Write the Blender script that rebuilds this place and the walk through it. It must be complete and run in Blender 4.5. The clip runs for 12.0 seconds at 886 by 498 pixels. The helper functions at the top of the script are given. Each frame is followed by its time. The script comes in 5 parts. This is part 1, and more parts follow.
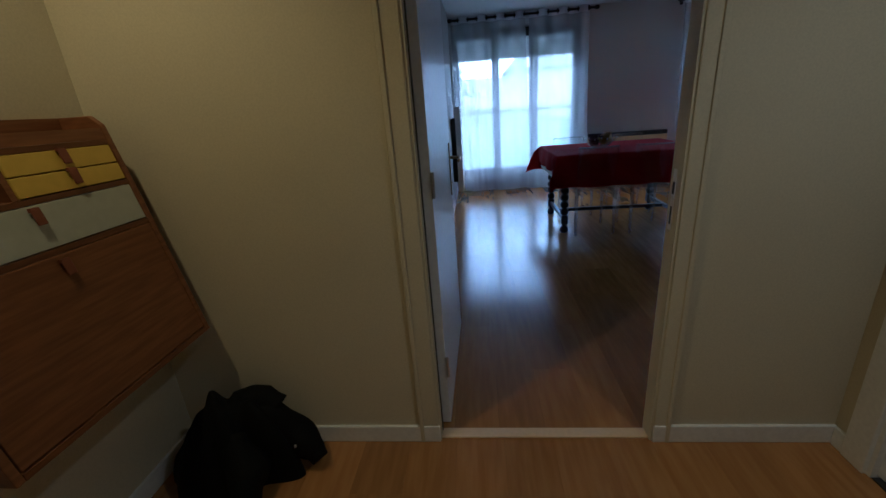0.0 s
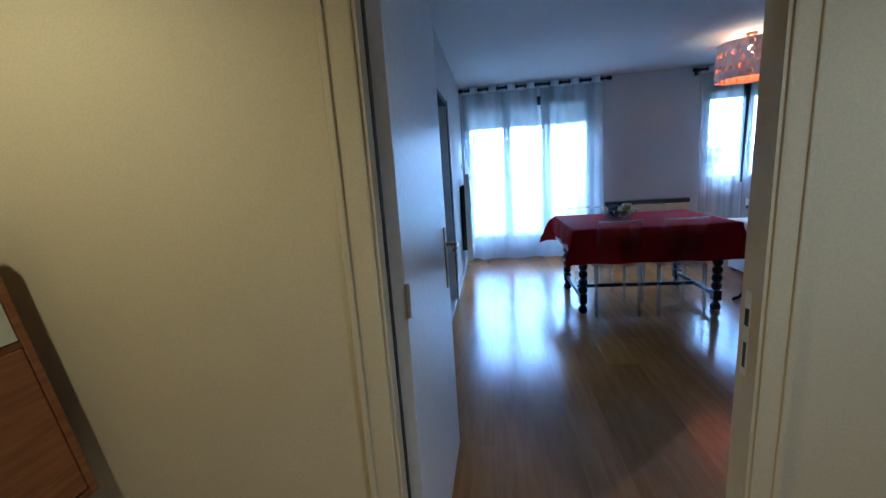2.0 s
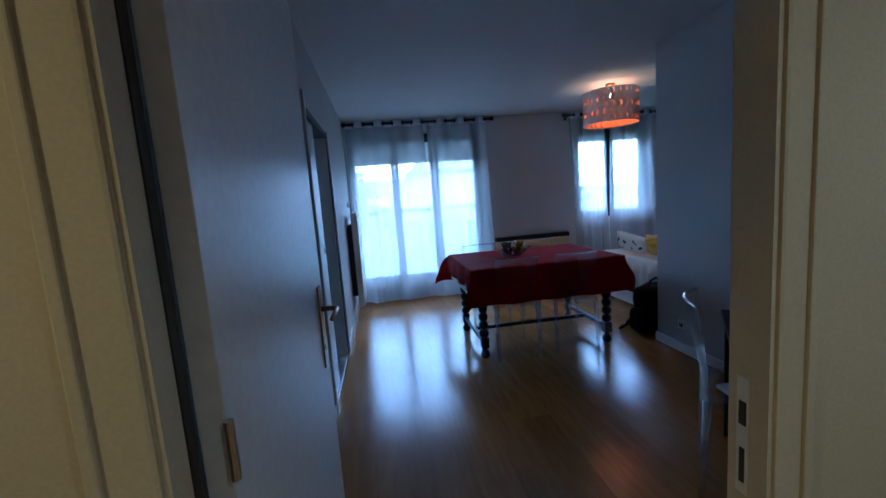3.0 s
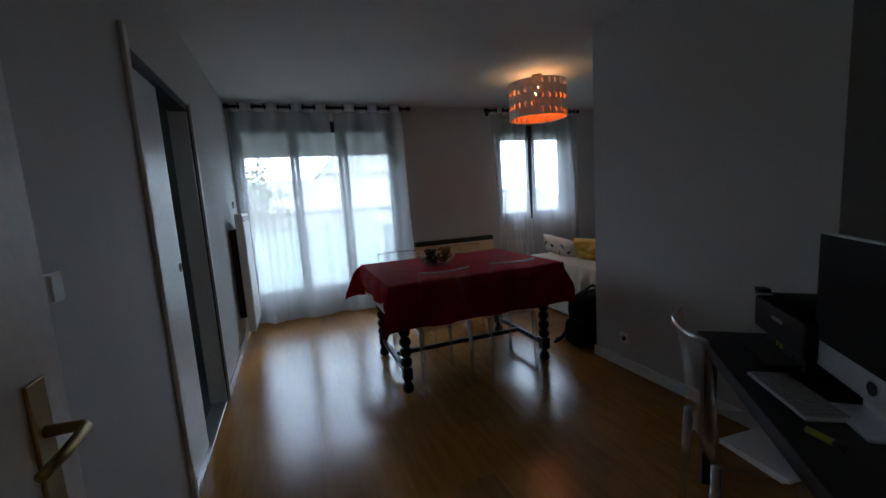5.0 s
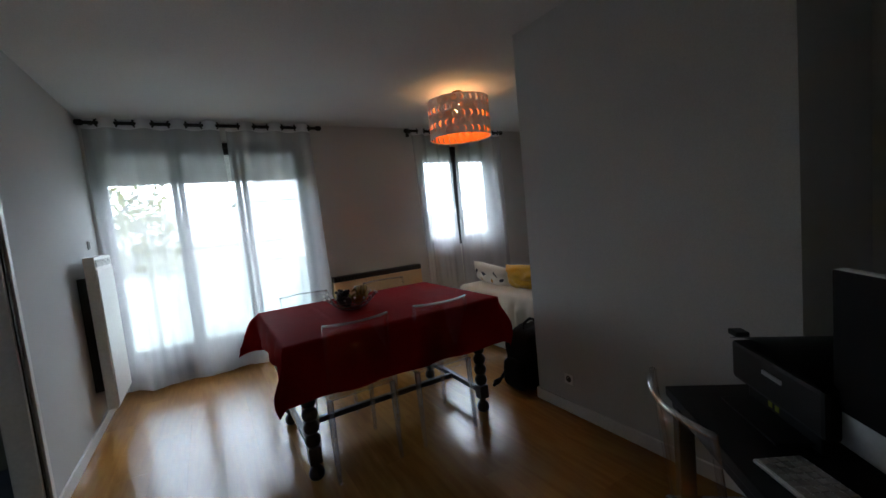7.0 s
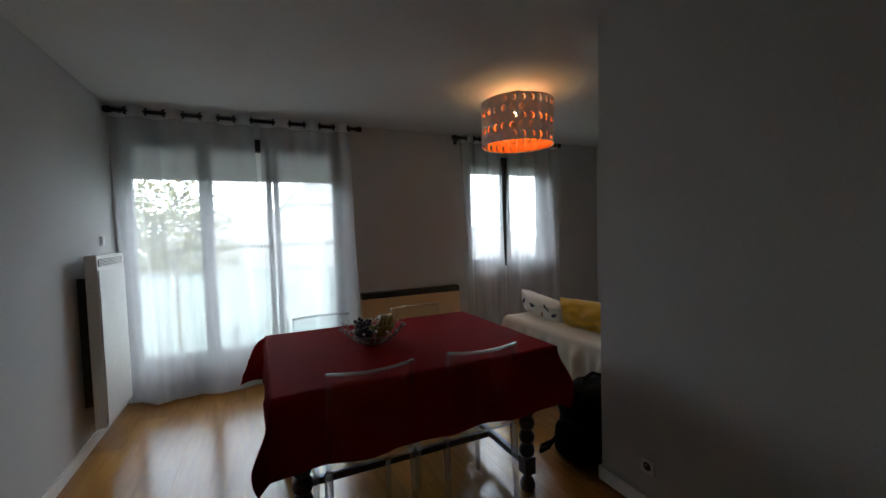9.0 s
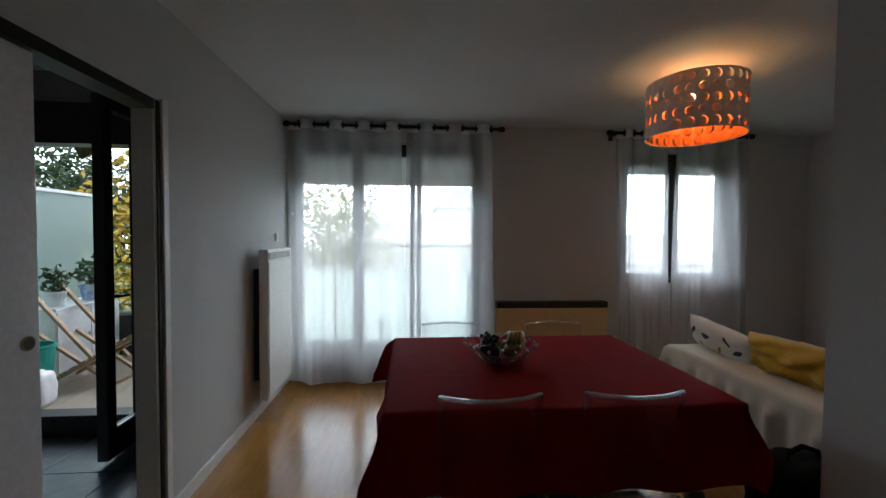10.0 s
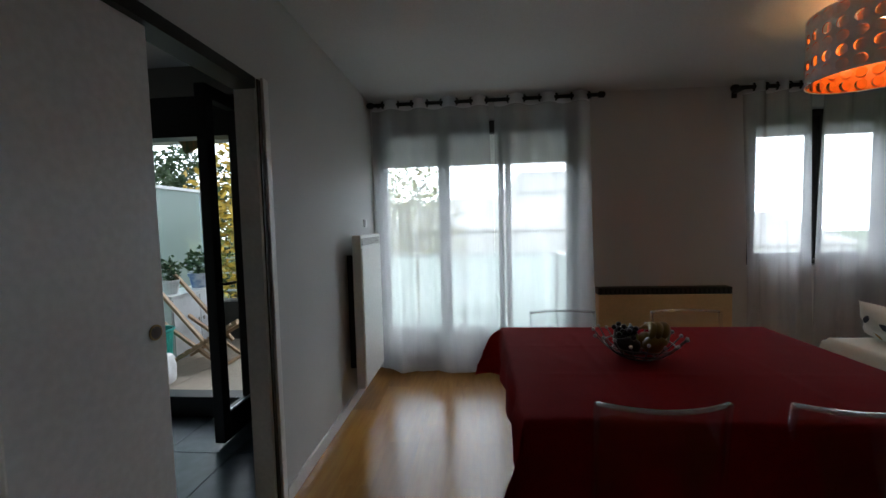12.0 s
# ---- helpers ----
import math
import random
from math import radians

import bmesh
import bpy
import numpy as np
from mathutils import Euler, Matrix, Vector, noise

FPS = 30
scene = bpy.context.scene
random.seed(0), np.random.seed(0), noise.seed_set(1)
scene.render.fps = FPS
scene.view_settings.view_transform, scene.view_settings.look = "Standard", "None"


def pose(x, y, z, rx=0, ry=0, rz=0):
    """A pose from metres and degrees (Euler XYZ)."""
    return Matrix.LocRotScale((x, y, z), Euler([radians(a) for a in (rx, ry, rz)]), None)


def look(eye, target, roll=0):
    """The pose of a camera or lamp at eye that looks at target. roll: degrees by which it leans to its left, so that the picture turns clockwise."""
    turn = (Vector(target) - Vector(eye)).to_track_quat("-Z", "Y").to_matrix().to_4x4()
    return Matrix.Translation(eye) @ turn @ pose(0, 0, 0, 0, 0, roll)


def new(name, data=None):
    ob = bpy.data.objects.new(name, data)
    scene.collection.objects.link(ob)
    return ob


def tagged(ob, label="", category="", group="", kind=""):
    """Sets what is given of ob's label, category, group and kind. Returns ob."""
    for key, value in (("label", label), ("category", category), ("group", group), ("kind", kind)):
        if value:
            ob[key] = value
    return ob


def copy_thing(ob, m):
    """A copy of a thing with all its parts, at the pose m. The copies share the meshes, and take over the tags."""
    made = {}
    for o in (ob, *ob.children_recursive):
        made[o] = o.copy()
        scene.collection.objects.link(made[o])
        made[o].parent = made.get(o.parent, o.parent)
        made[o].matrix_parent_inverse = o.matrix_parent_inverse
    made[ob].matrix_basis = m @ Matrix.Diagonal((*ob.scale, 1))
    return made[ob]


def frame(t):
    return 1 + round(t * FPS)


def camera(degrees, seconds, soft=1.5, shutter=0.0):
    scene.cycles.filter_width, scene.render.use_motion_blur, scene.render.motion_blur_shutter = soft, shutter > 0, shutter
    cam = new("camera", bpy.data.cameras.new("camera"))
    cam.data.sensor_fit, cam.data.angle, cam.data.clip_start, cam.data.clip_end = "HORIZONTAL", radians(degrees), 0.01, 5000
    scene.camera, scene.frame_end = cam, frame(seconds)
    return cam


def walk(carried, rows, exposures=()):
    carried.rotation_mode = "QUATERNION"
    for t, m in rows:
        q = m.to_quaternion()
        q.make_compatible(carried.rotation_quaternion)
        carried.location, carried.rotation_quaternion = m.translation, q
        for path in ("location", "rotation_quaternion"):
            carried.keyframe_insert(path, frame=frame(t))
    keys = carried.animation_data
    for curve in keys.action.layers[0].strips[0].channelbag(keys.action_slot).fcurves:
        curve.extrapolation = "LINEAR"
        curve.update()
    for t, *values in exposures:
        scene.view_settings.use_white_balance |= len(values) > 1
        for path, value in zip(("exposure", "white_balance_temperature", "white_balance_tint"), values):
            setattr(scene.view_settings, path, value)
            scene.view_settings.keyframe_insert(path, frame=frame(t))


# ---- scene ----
cam = camera(95.8, 12.0)
PATH = [
    (0, (0.338, -1.298, 1.296), (0.149, 0.580, 0.634), -4.4),
    (0.5, (0.354, -1.280, 1.263), (0.213, 0.489, 0.339), -3.7),
    (1, (0.361, -1.192, 1.262), (0.356, 0.626, 0.428), -4.0),
    (1.5, (0.399, -1.045, 1.317), (0.227, 0.864, 0.745), -4.7),
    (2, (0.406, -0.888, 1.369), (0.155, 1.058, 0.985), -3.9),
    (2.5, (0.403, -0.703, 1.379), (0.413, 1.28, 1.120), -4.2),
    (4.5, (0.521, 0.05, 1.348), (1.138, 1.938, 1.111), -3.2),
    (5, (0.55, 0.14, 1.341), (1.244, 1.998, 1.081), -3.7),
    (5.5, (0.677, 0.229, 1.343), (1.429, 2.069, 1.123), -3.1),
    (6, (0.759, 0.3, 1.366), (1.511, 2.145, 1.192), -3.0),
    (6.5, (0.795, 0.407, 1.372), (1.7, 2.185, 1.222), -3.4),
    (7, (0.834, 0.535, 1.364), (1.842, 2.253, 1.194), -5.5),
    (9, (1.066, 1.021, 1.399), (1.909, 2.832, 1.307), -1.6),
    (9.5, (1.105, 1.106, 1.374), (1.782, 2.986, 1.284), -1.7),
    (10, (1.186, 1.242, 1.405), (1.345, 3.235, 1.344), 0.4),
    (10.5, (1.142, 1.302, 1.389), (1.085, 3.299, 1.28), 0.6),
    (11, (1.056, 1.35, 1.391), (0.933, 3.343, 1.284), -0.8),
    (11.5, (0.987, 1.375, 1.376), (0.855, 3.368, 1.271), -1.6),
    (12, (0.961, 1.471, 1.367), (0.794, 3.46, 1.243), -1.4),
]
EXPOSURES = [(0.0, 0.91, 4050, 10), (0.5, 1.68, 4050, 10), (1.5, 2.31, 3900, 9), (2.5, 1.63, 3700, 8), (4.5, 0.66, 4900, 8), (5.5, 0.96, 5350, 8),
             (7.0, 1.23, 5600, 8), (9.0, 0.90, 5800, 8), (9.5, 0.88, 5800, 8), (10.0, 0.83, 5800, 8), (10.5, 0.18, 5700, 8), (11.0, -0.02, 5750, 8), (11.5, 0.25, 5800, 8), (12.0, 0.66, 5850, 8)]
walk(cam, [(t, look(eye, target, roll)) for t, eye, target, roll in PATH], EXPOSURES)

# ---- world, sun and lamps ----
world = bpy.data.worlds.new("sky")
scene.world = world
world.use_nodes = True
wn, wl = world.node_tree.nodes, world.node_tree.links
sky = wn.new("ShaderNodeTexSky")
sky.sky_type, sky.sun_disc = "NISHITA", False
sky.sun_elevation, sky.sun_rotation = radians(38), radians(20)
sky.dust_density, sky.air_density = 4.0, 1.0
soften = wn.new("ShaderNodeHueSaturation")
soften.inputs["Saturation"].default_value = 0.25
wl.new(sky.outputs[0], soften.inputs["Color"])
wl.new(soften.outputs[0], wn["Background"].inputs[0])
wn["Background"].inputs[1].default_value = 0.15


def lamp(name, kind, m, energy, colour, **kw):
    data = bpy.data.lights.new(name, kind)
    data.energy, data.color = energy, colour
    if kind == "SUN":
        data.angle = kw["angle"]
    elif kind == "POINT":
        data.shadow_soft_size = kw["size"]
    elif kind == "SPOT":
        data.shadow_soft_size, data.spot_size, data.spot_blend = kw["size"], radians(122), 0.7
    else:
        data.shape, data.size, data.size_y = "RECTANGLE", kw["size"], kw["size_y"]
    ob = new(name, data)
    ob.matrix_basis = m
    return ob


lamp("sun", "SUN", look((-6, -14, 14), (2, 4, 0)), 2.6, (1.0, 0.97, 0.93), angle=radians(10))
lamp("hall_downlight", "SPOT", pose(-0.62, -0.69, 2.48), 14.5, (1.0, 0.61, 0.17), size=0.03)
lamp("hall_downlight", "SPOT", pose(1.38, -1.00, 2.48), 12, (1.0, 0.78, 0.44), size=0.03)
lamp("pendant_bulb_light", "POINT", pose(3.03, 3.745, 2.335), 1.1, (1.0, 0.60, 0.17), size=0.06)


# ---- materials ----
def material(name, colour, rough=0.6, metal=0.0, grain=None, grain_scale=20.0, stretch=(1, 1, 1), bump=0.0, vary=0.0, stain=0.0, coat=0.0, spec=0.5, sheen=0.0):
    """A painted or solid surface: grain at a fine scale, stains at a large one, both by place on the object."""
    mat = bpy.data.materials.new(name)
    mat.use_nodes = True
    n, l = mat.node_tree.nodes, mat.node_tree.links
    b = n["Principled BSDF"]
    b.inputs["Roughness"].default_value, b.inputs["Metallic"].default_value = rough, metal
    b.inputs["Specular IOR Level"].default_value = spec
    b.inputs["Coat Weight"].default_value = coat
    b.inputs["Sheen Weight"].default_value = sheen
    co = n.new("ShaderNodeTexCoord")
    mp = n.new("ShaderNodeMapping")
    mp.inputs["Scale"].default_value = stretch
    info = n.new("ShaderNodeObjectInfo")
    shift = n.new("ShaderNodeVectorMath")
    shift.operation = "ADD"
    ten = n.new("ShaderNodeMath")
    ten.operation, ten.inputs[1].default_value = "MULTIPLY", 37.0
    l.new(info.outputs["Random"], ten.inputs[0])
    l.new(co.outputs["Object"], shift.inputs[0])
    l.new(ten.outputs[0], shift.inputs[1])
    l.new(shift.outputs[0], mp.inputs["Vector"])
    fine = n.new("ShaderNodeTexNoise")
    fine.inputs["Scale"].default_value, fine.inputs["Detail"].default_value = grain_scale, 5
    l.new(mp.outputs[0], fine.inputs["Vector"])
    wide = n.new("ShaderNodeTexNoise")
    wide.inputs["Scale"].default_value, wide.inputs["Detail"].default_value = 1.7, 3
    l.new(co.outputs["Object"], wide.inputs["Vector"])
    ramp = n.new("ShaderNodeValToRGB")
    dark = grain if grain else tuple(c * 0.92 for c in colour)
    ramp.color_ramp.elements[0].position, ramp.color_ramp.elements[1].position = 0.36, 0.64
    ramp.color_ramp.elements[0].color, ramp.color_ramp.elements[1].color = (*dark, 1), (*colour, 1)
    l.new(fine.outputs["Fac"], ramp.inputs[0])
    hsv = n.new("ShaderNodeHueSaturation")
    l.new(ramp.outputs[0], hsv.inputs["Color"])
    val = n.new("ShaderNodeMapRange")
    val.inputs["To Min"].default_value, val.inputs["To Max"].default_value = 1 - vary, 1 + vary
    l.new(info.outputs["Random"], val.inputs["Value"])
    soil = n.new("ShaderNodeMapRange")
    soil.inputs["From Min"].default_value, soil.inputs["From Max"].default_value = 0.35, 0.65
    soil.inputs["To Min"].default_value, soil.inputs["To Max"].default_value = 1 - stain, 1.0
    l.new(wide.outputs["Fac"], soil.inputs["Value"])
    both = n.new("ShaderNodeMath")
    both.operation = "MULTIPLY"
    l.new(val.outputs[0], both.inputs[0])
    l.new(soil.outputs[0], both.inputs[1])
    l.new(both.outputs[0], hsv.inputs["Value"])
    l.new(hsv.outputs[0], b.inputs["Base Color"])
    rr = n.new("ShaderNodeMapRange")
    rr.inputs["To Min"].default_value, rr.inputs["To Max"].default_value = max(0.02, rough - 0.06), min(1, rough + 0.06)
    l.new(wide.outputs["Fac"], rr.inputs["Value"])
    l.new(rr.outputs[0], b.inputs["Roughness"])
    if bump:
        bp = n.new("ShaderNodeBump")
        bp.inputs["Strength"].default_value, bp.inputs["Distance"].default_value = bump, 0.004
        l.new(fine.outputs["Fac"], bp.inputs["Height"])
        l.new(bp.outputs[0], b.inputs["Normal"])
    return mat


def clear(name, tint, f0=0.04, gloss_rough=0.02, haze=0.0, gloss=1.0, edge=5.0):
    """Clear sheet: light goes straight through, the angle drives the gloss alone."""
    mat = bpy.data.materials.new(name)
    mat.use_nodes = True
    n, l = mat.node_tree.nodes, mat.node_tree.links
    n.remove(n["Principled BSDF"])
    tr, gl, mx, fr = n.new("ShaderNodeBsdfTransparent"), n.new("ShaderNodeBsdfGlossy"), n.new("ShaderNodeMixShader"), n.new("ShaderNodeLayerWeight")
    tr.inputs[0].default_value = (*tint, 1)
    gl.inputs["Roughness"].default_value = gloss_rough
    fr.inputs["Blend"].default_value = 0.5
    base = tr
    if haze:
        df, hz = n.new("ShaderNodeBsdfTranslucent"), n.new("ShaderNodeMixShader")
        df.inputs[0].default_value = (0.85, 0.92, 0.9, 1)
        hz.inputs[0].default_value = haze
        l.new(tr.outputs[0], hz.inputs[1])
        l.new(df.outputs[0], hz.inputs[2])
        base = hz
    share = n.new("ShaderNodeMath")
    share.operation, share.inputs[1].default_value, share.inputs[2].default_value = "MULTIPLY_ADD", 0.95 * gloss, f0 * gloss
    steep = n.new("ShaderNodeMath")
    steep.operation, steep.inputs[1].default_value = "POWER", edge
    l.new(fr.outputs["Facing"], steep.inputs[0])
    l.new(steep.outputs[0], share.inputs[0])
    l.new(share.outputs[0], mx.inputs[0])
    l.new(base.outputs[0], mx.inputs[1])
    l.new(gl.outputs[0], mx.inputs[2])
    l.new(mx.outputs[0], n["Material Output"].inputs[0])
    return mat


def sheer(name, see_through, colour=(0.9, 0.9, 0.92), facing=0.2):
    """Thin voile or plastic: part of the light passes straight, the rest scatters, the share facing on the lit side."""
    mat = bpy.data.materials.new(name)
    mat.use_nodes = True
    n, l = mat.node_tree.nodes, mat.node_tree.links
    n.remove(n["Principled BSDF"])
    tr, tl, df = n.new("ShaderNodeBsdfTransparent"), n.new("ShaderNodeBsdfTranslucent"), n.new("ShaderNodeBsdfDiffuse")
    a, c = n.new("ShaderNodeMixShader"), n.new("ShaderNodeMixShader")
    tl.inputs[0].default_value = df.inputs[0].default_value = (*colour, 1)
    a.inputs[0].default_value = facing
    l.new(tl.outputs[0], a.inputs[1])
    l.new(df.outputs[0], a.inputs[2])
    co, mp, weave = n.new("ShaderNodeTexCoord"), n.new("ShaderNodeMapping"), n.new("ShaderNodeTexNoise")
    mp.inputs["Scale"].default_value = (60, 60, 2)
    weave.inputs["Scale"].default_value = 3.0
    rng = n.new("ShaderNodeMapRange")
    rng.inputs["To Min"].default_value, rng.inputs["To Max"].default_value = 1 - see_through - 0.03, min(1, 1 - see_through + 0.03)
    l.new(co.outputs["Object"], mp.inputs[0])
    l.new(mp.outputs[0], weave.inputs["Vector"])
    l.new(weave.outputs["Fac"], rng.inputs["Value"])
    l.new(rng.outputs[0], c.inputs[0])
    l.new(tr.outputs[0], c.inputs[1])
    l.new(a.outputs[0], c.inputs[2])
    l.new(c.outputs[0], n["Material Output"].inputs[0])
    return mat


def glowing(name, colour, strength):
    mat = bpy.data.materials.new(name)
    mat.use_nodes = True
    b = mat.node_tree.nodes["Principled BSDF"]
    b.inputs["Base Color"].default_value = (*colour, 1)
    b.inputs["Emission Color"].default_value = (*colour, 1)
    b.inputs["Emission Strength"].default_value = strength
    return mat


WALL = material("white wall paint", (0.58, 0.58, 0.57), 0.75, grain_scale=160, bump=0.08, stain=0.04)
HALLWALL = material("cream wall paint", (0.61, 0.555, 0.395), 0.75, grain_scale=160, bump=0.07, stain=0.05)
CEIL = material("white ceiling paint", (0.62, 0.62, 0.61), 0.85, grain_scale=120, bump=0.15, stain=0.03)
GLOSSWHITE = material("white gloss paint", (0.80, 0.79, 0.76), 0.38, grain_scale=60, bump=0.06, stain=0.05)
DOORWHITE = material("white door lacquer", (0.78, 0.79, 0.80), 0.33, grain_scale=40, bump=0.05, stain=0.04)
PLANK = material("oak laminate plank", (0.37, 0.182, 0.040), 0.19, grain=(0.30, 0.140, 0.030), grain_scale=7, stretch=(5, 0.5, 5), bump=0.008, vary=0.15, stain=0.08, spec=0.62)
SUBFLOOR = material("dark floor joint", (0.07, 0.04, 0.02), 0.8)
CONCRETE = material("grey render", (0.55, 0.54, 0.52), 0.9, grain_scale=60, bump=0.4, stain=0.15)
SLATE = material("slate grey floor tile", (0.13, 0.15, 0.18), 0.3, grain=(0.10, 0.12, 0.14), grain_scale=14, bump=0.1, vary=0.08, stain=0.1)
GROUT = material("grey grout", (0.10, 0.10, 0.10), 0.9)
BALCTILE = material("beige balcony tile", (0.50, 0.43, 0.35), 0.55, grain_scale=18, bump=0.1, vary=0.08, stain=0.15)
DARKFRAME = material("dark brown window frame", (0.022, 0.019, 0.018), 0.4, grain_scale=50, bump=0.08, stain=0.2)
SHUTTER = sheer("pale shutter slat plastic", 0.0, (0.80, 0.80, 0.78), 0.76)
BLACKIRON = material("black painted iron", (0.015, 0.014, 0.014), 0.45, metal=0.3, grain_scale=60)
STEEL = material("brushed steel", (0.62, 0.61, 0.58), 0.3, metal=1.0, grain_scale=80, stretch=(1, 1, 12))
BRASS = material("aged brass", (0.36, 0.27, 0.12), 0.34, metal=1.0, grain_scale=40, stain=0.2)
HEATER = material("white enamelled steel", (0.80, 0.80, 0.77), 0.35, grain_scale=60, stain=0.04)
BEIGE = material("beige enamelled steel", (0.74, 0.53, 0.27), 0.5, grain_scale=60, stain=0.06)
GRILLE = material("dark grille and gap shade", (0.03, 0.028, 0.026), 0.5)
DARKWOOD = material("dark turned oak", (0.035, 0.020, 0.012), 0.35, grain=(0.018, 0.010, 0.006), grain_scale=12, stretch=(6, 6, 1), bump=0.1)
REDCLOTH = material("red cotton tablecloth", (0.30, 0.007, 0.009), 0.85, grain=(0.235, 0.005, 0.007), grain_scale=220, bump=0.3, stain=0.12, spec=0.05)
FELT = material("white table felt", (0.75, 0.73, 0.68), 0.9, grain_scale=150, bump=0.3)
CLEAR = clear("clear polycarbonate", (0.975, 0.978, 0.982), 0.06, 0.08, gloss=0.8)
CLEARRIM = clear("clear polycarbonate edge", (0.90, 0.91, 0.925), 0.18, 0.08, haze=0.07, edge=2.0)
PANE = clear("window glass", (0.97, 0.985, 0.98), 0.035, 0.01)
FROSTGREEN = clear("frosted privacy glass", (0.55, 0.66, 0.65), 0.03, 0.3, haze=0.22)
FROST = clear("frosted glass", (0.84, 0.88, 0.86), 0.03, 0.3, haze=0.4)
VOILE = sheer("white voile", 0.60, (0.95, 0.95, 0.97))
HEADER = sheer("doubled voile heading", 0.22, (0.92, 0.92, 0.94))
CREAM = material("cream cotton throw", (0.72, 0.66, 0.55), 0.9, grain_scale=180, bump=0.35, stain=0.06, sheen=0.2)
PILLOW = material("white printed cotton", (0.78, 0.77, 0.72), 0.9, grain_scale=160, bump=0.2)
YELLOW = material("mustard yellow cotton", (0.58, 0.35, 0.01), 0.9, grain=(0.48, 0.27, 0.008), grain_scale=120, bump=0.3, sheen=0.2)
MOTIF = material("dark feather print", (0.06, 0.07, 0.10), 0.9)
MOTIFB = material("ochre feather print", (0.45, 0.25, 0.05), 0.9)
BLACKCLOTH = material("black nylon", (0.006, 0.006, 0.0065), 0.8, grain_scale=140, bump=0.4, stain=0.3, spec=0.12)
SHADEWHITE = material("white shade plastic", (0.84, 0.82, 0.77), 0.5, grain_scale=30)
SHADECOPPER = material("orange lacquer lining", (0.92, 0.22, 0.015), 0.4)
BULB = glowing("lit bulb", (1.0, 0.66, 0.30), 14.0)
YELLOWPAINT = material("yellow drawer lacquer", (0.72, 0.50, 0.008), 0.45, grain_scale=30, stain=0.08)
GREYPAINT = material("pale grey drawer lacquer", (0.50, 0.52, 0.46), 0.45, grain_scale=30, stain=0.06)
CHERRY = material("cherry wood", (0.23, 0.095, 0.022), 0.4, grain=(0.16, 0.060, 0.014), grain_scale=7, stretch=(3, 1, 14), bump=0.05, stain=0.1)
LEATHER = material("tan leather tab", (0.20, 0.065, 0.025), 0.55, grain_scale=90, bump=0.3)
BLACKPLASTIC = material("black plastic", (0.008, 0.008, 0.009), 0.4, grain_scale=80, spec=0.2)
SCREEN = material("dark glass screen", (0.006, 0.006, 0.007), 0.35, spec=0.10)
ALU = material("pale aluminium", (0.60, 0.62, 0.64), 0.35, metal=0.9, grain_scale=60)
PAPER = material("white paper", (0.80, 0.80, 0.82), 0.8, grain_scale=60)
KITCHENWALL = material("taupe kitchen wall paint", (0.26, 0.25, 0.22), 0.8, grain_scale=140, bump=0.08, stain=0.06)
KEYCAP = material("white key plastic", (0.24, 0.235, 0.225), 0.5)
LIME = material("lime yellow plastic", (0.36, 0.40, 0.02), 0.5)
SOCKET = material("white socket plastic", (0.75, 0.75, 0.73), 0.4)
LEMON = material("yellow fruit peel", (0.34, 0.20, 0.018), 0.5, grain_scale=60, bump=0.2, stain=0.2)
WIRE = material("dark nickel wire", (0.20, 0.19, 0.18), 0.3, metal=1.0, grain_scale=60)
PLUM = material("dark grape skin", (0.02, 0.010, 0.014), 0.35)
CITRUS = material("green fruit peel", (0.30, 0.32, 0.04), 0.5, grain_scale=50, stain=0.2)
TEAK = material("weathered teak slat", (0.44, 0.31, 0.19), 0.6, grain=(0.32, 0.21, 0.12), grain_scale=8, stretch=(2, 8, 2), bump=0.1)
POTBLUE = material("blue glazed pot", (0.10, 0.16, 0.36), 0.3, grain=(0.5, 0.54, 0.6), grain_scale=9)
POTWHITE = material("white glazed pot", (0.70, 0.72, 0.74), 0.35)
PLASTICBAG = material("white plastic bag", (0.78, 0.78, 0.80), 0.4, grain_scale=30, bump=0.3)
TEAL = material("teal plastic tub", (0.03, 0.30, 0.25), 0.45)
SOIL = material("dark planter", (0.05, 0.05, 0.045), 0.8, grain_scale=30, bump=0.3)
BARK = material("grey brown bark", (0.13, 0.095, 0.07), 0.9, grain_scale=20, stretch=(6, 6, 1), bump=0.6)
LEAFGREEN = material("dark green leaf", (0.055, 0.10, 0.035), 0.6, grain=(0.03, 0.065, 0.02), grain_scale=3, stain=0.3)
LEAFYELLOW = material("yellow autumn leaf", (0.55, 0.36, 0.03), 0.6, grain=(0.34, 0.26, 0.03), grain_scale=3, stain=0.2)
LEAFLIGHT = material("light green leaf", (0.30, 0.34, 0.08), 0.6, grain=(0.42, 0.36, 0.06), grain_scale=3, stain=0.2)
GRASS = material("lawn", (0.09, 0.13, 0.04), 0.9, grain_scale=6, bump=0.4, stain=0.3)
HOUSEWALL = material("pale house render", (0.80, 0.79, 0.77), 0.9, grain_scale=20, stain=0.12)
ROOF = material("pale grey roof tile", (0.78, 0.77, 0.75), 0.85, grain_scale=9, stretch=(1, 1, 6), bump=0.3, stain=0.2)
HAZE = glowing("overcast sky haze", (0.93, 0.97, 1.0), 2.6)
HOUSEGLASS = material("far window glass", (0.36, 0.39, 0.42), 0.15)
AWNING = material("rust striped awning canvas", (0.36, 0.20, 0.08), 0.9, grain=(0.10, 0.14, 0.06), grain_scale=5, stretch=(6, 1, 1))


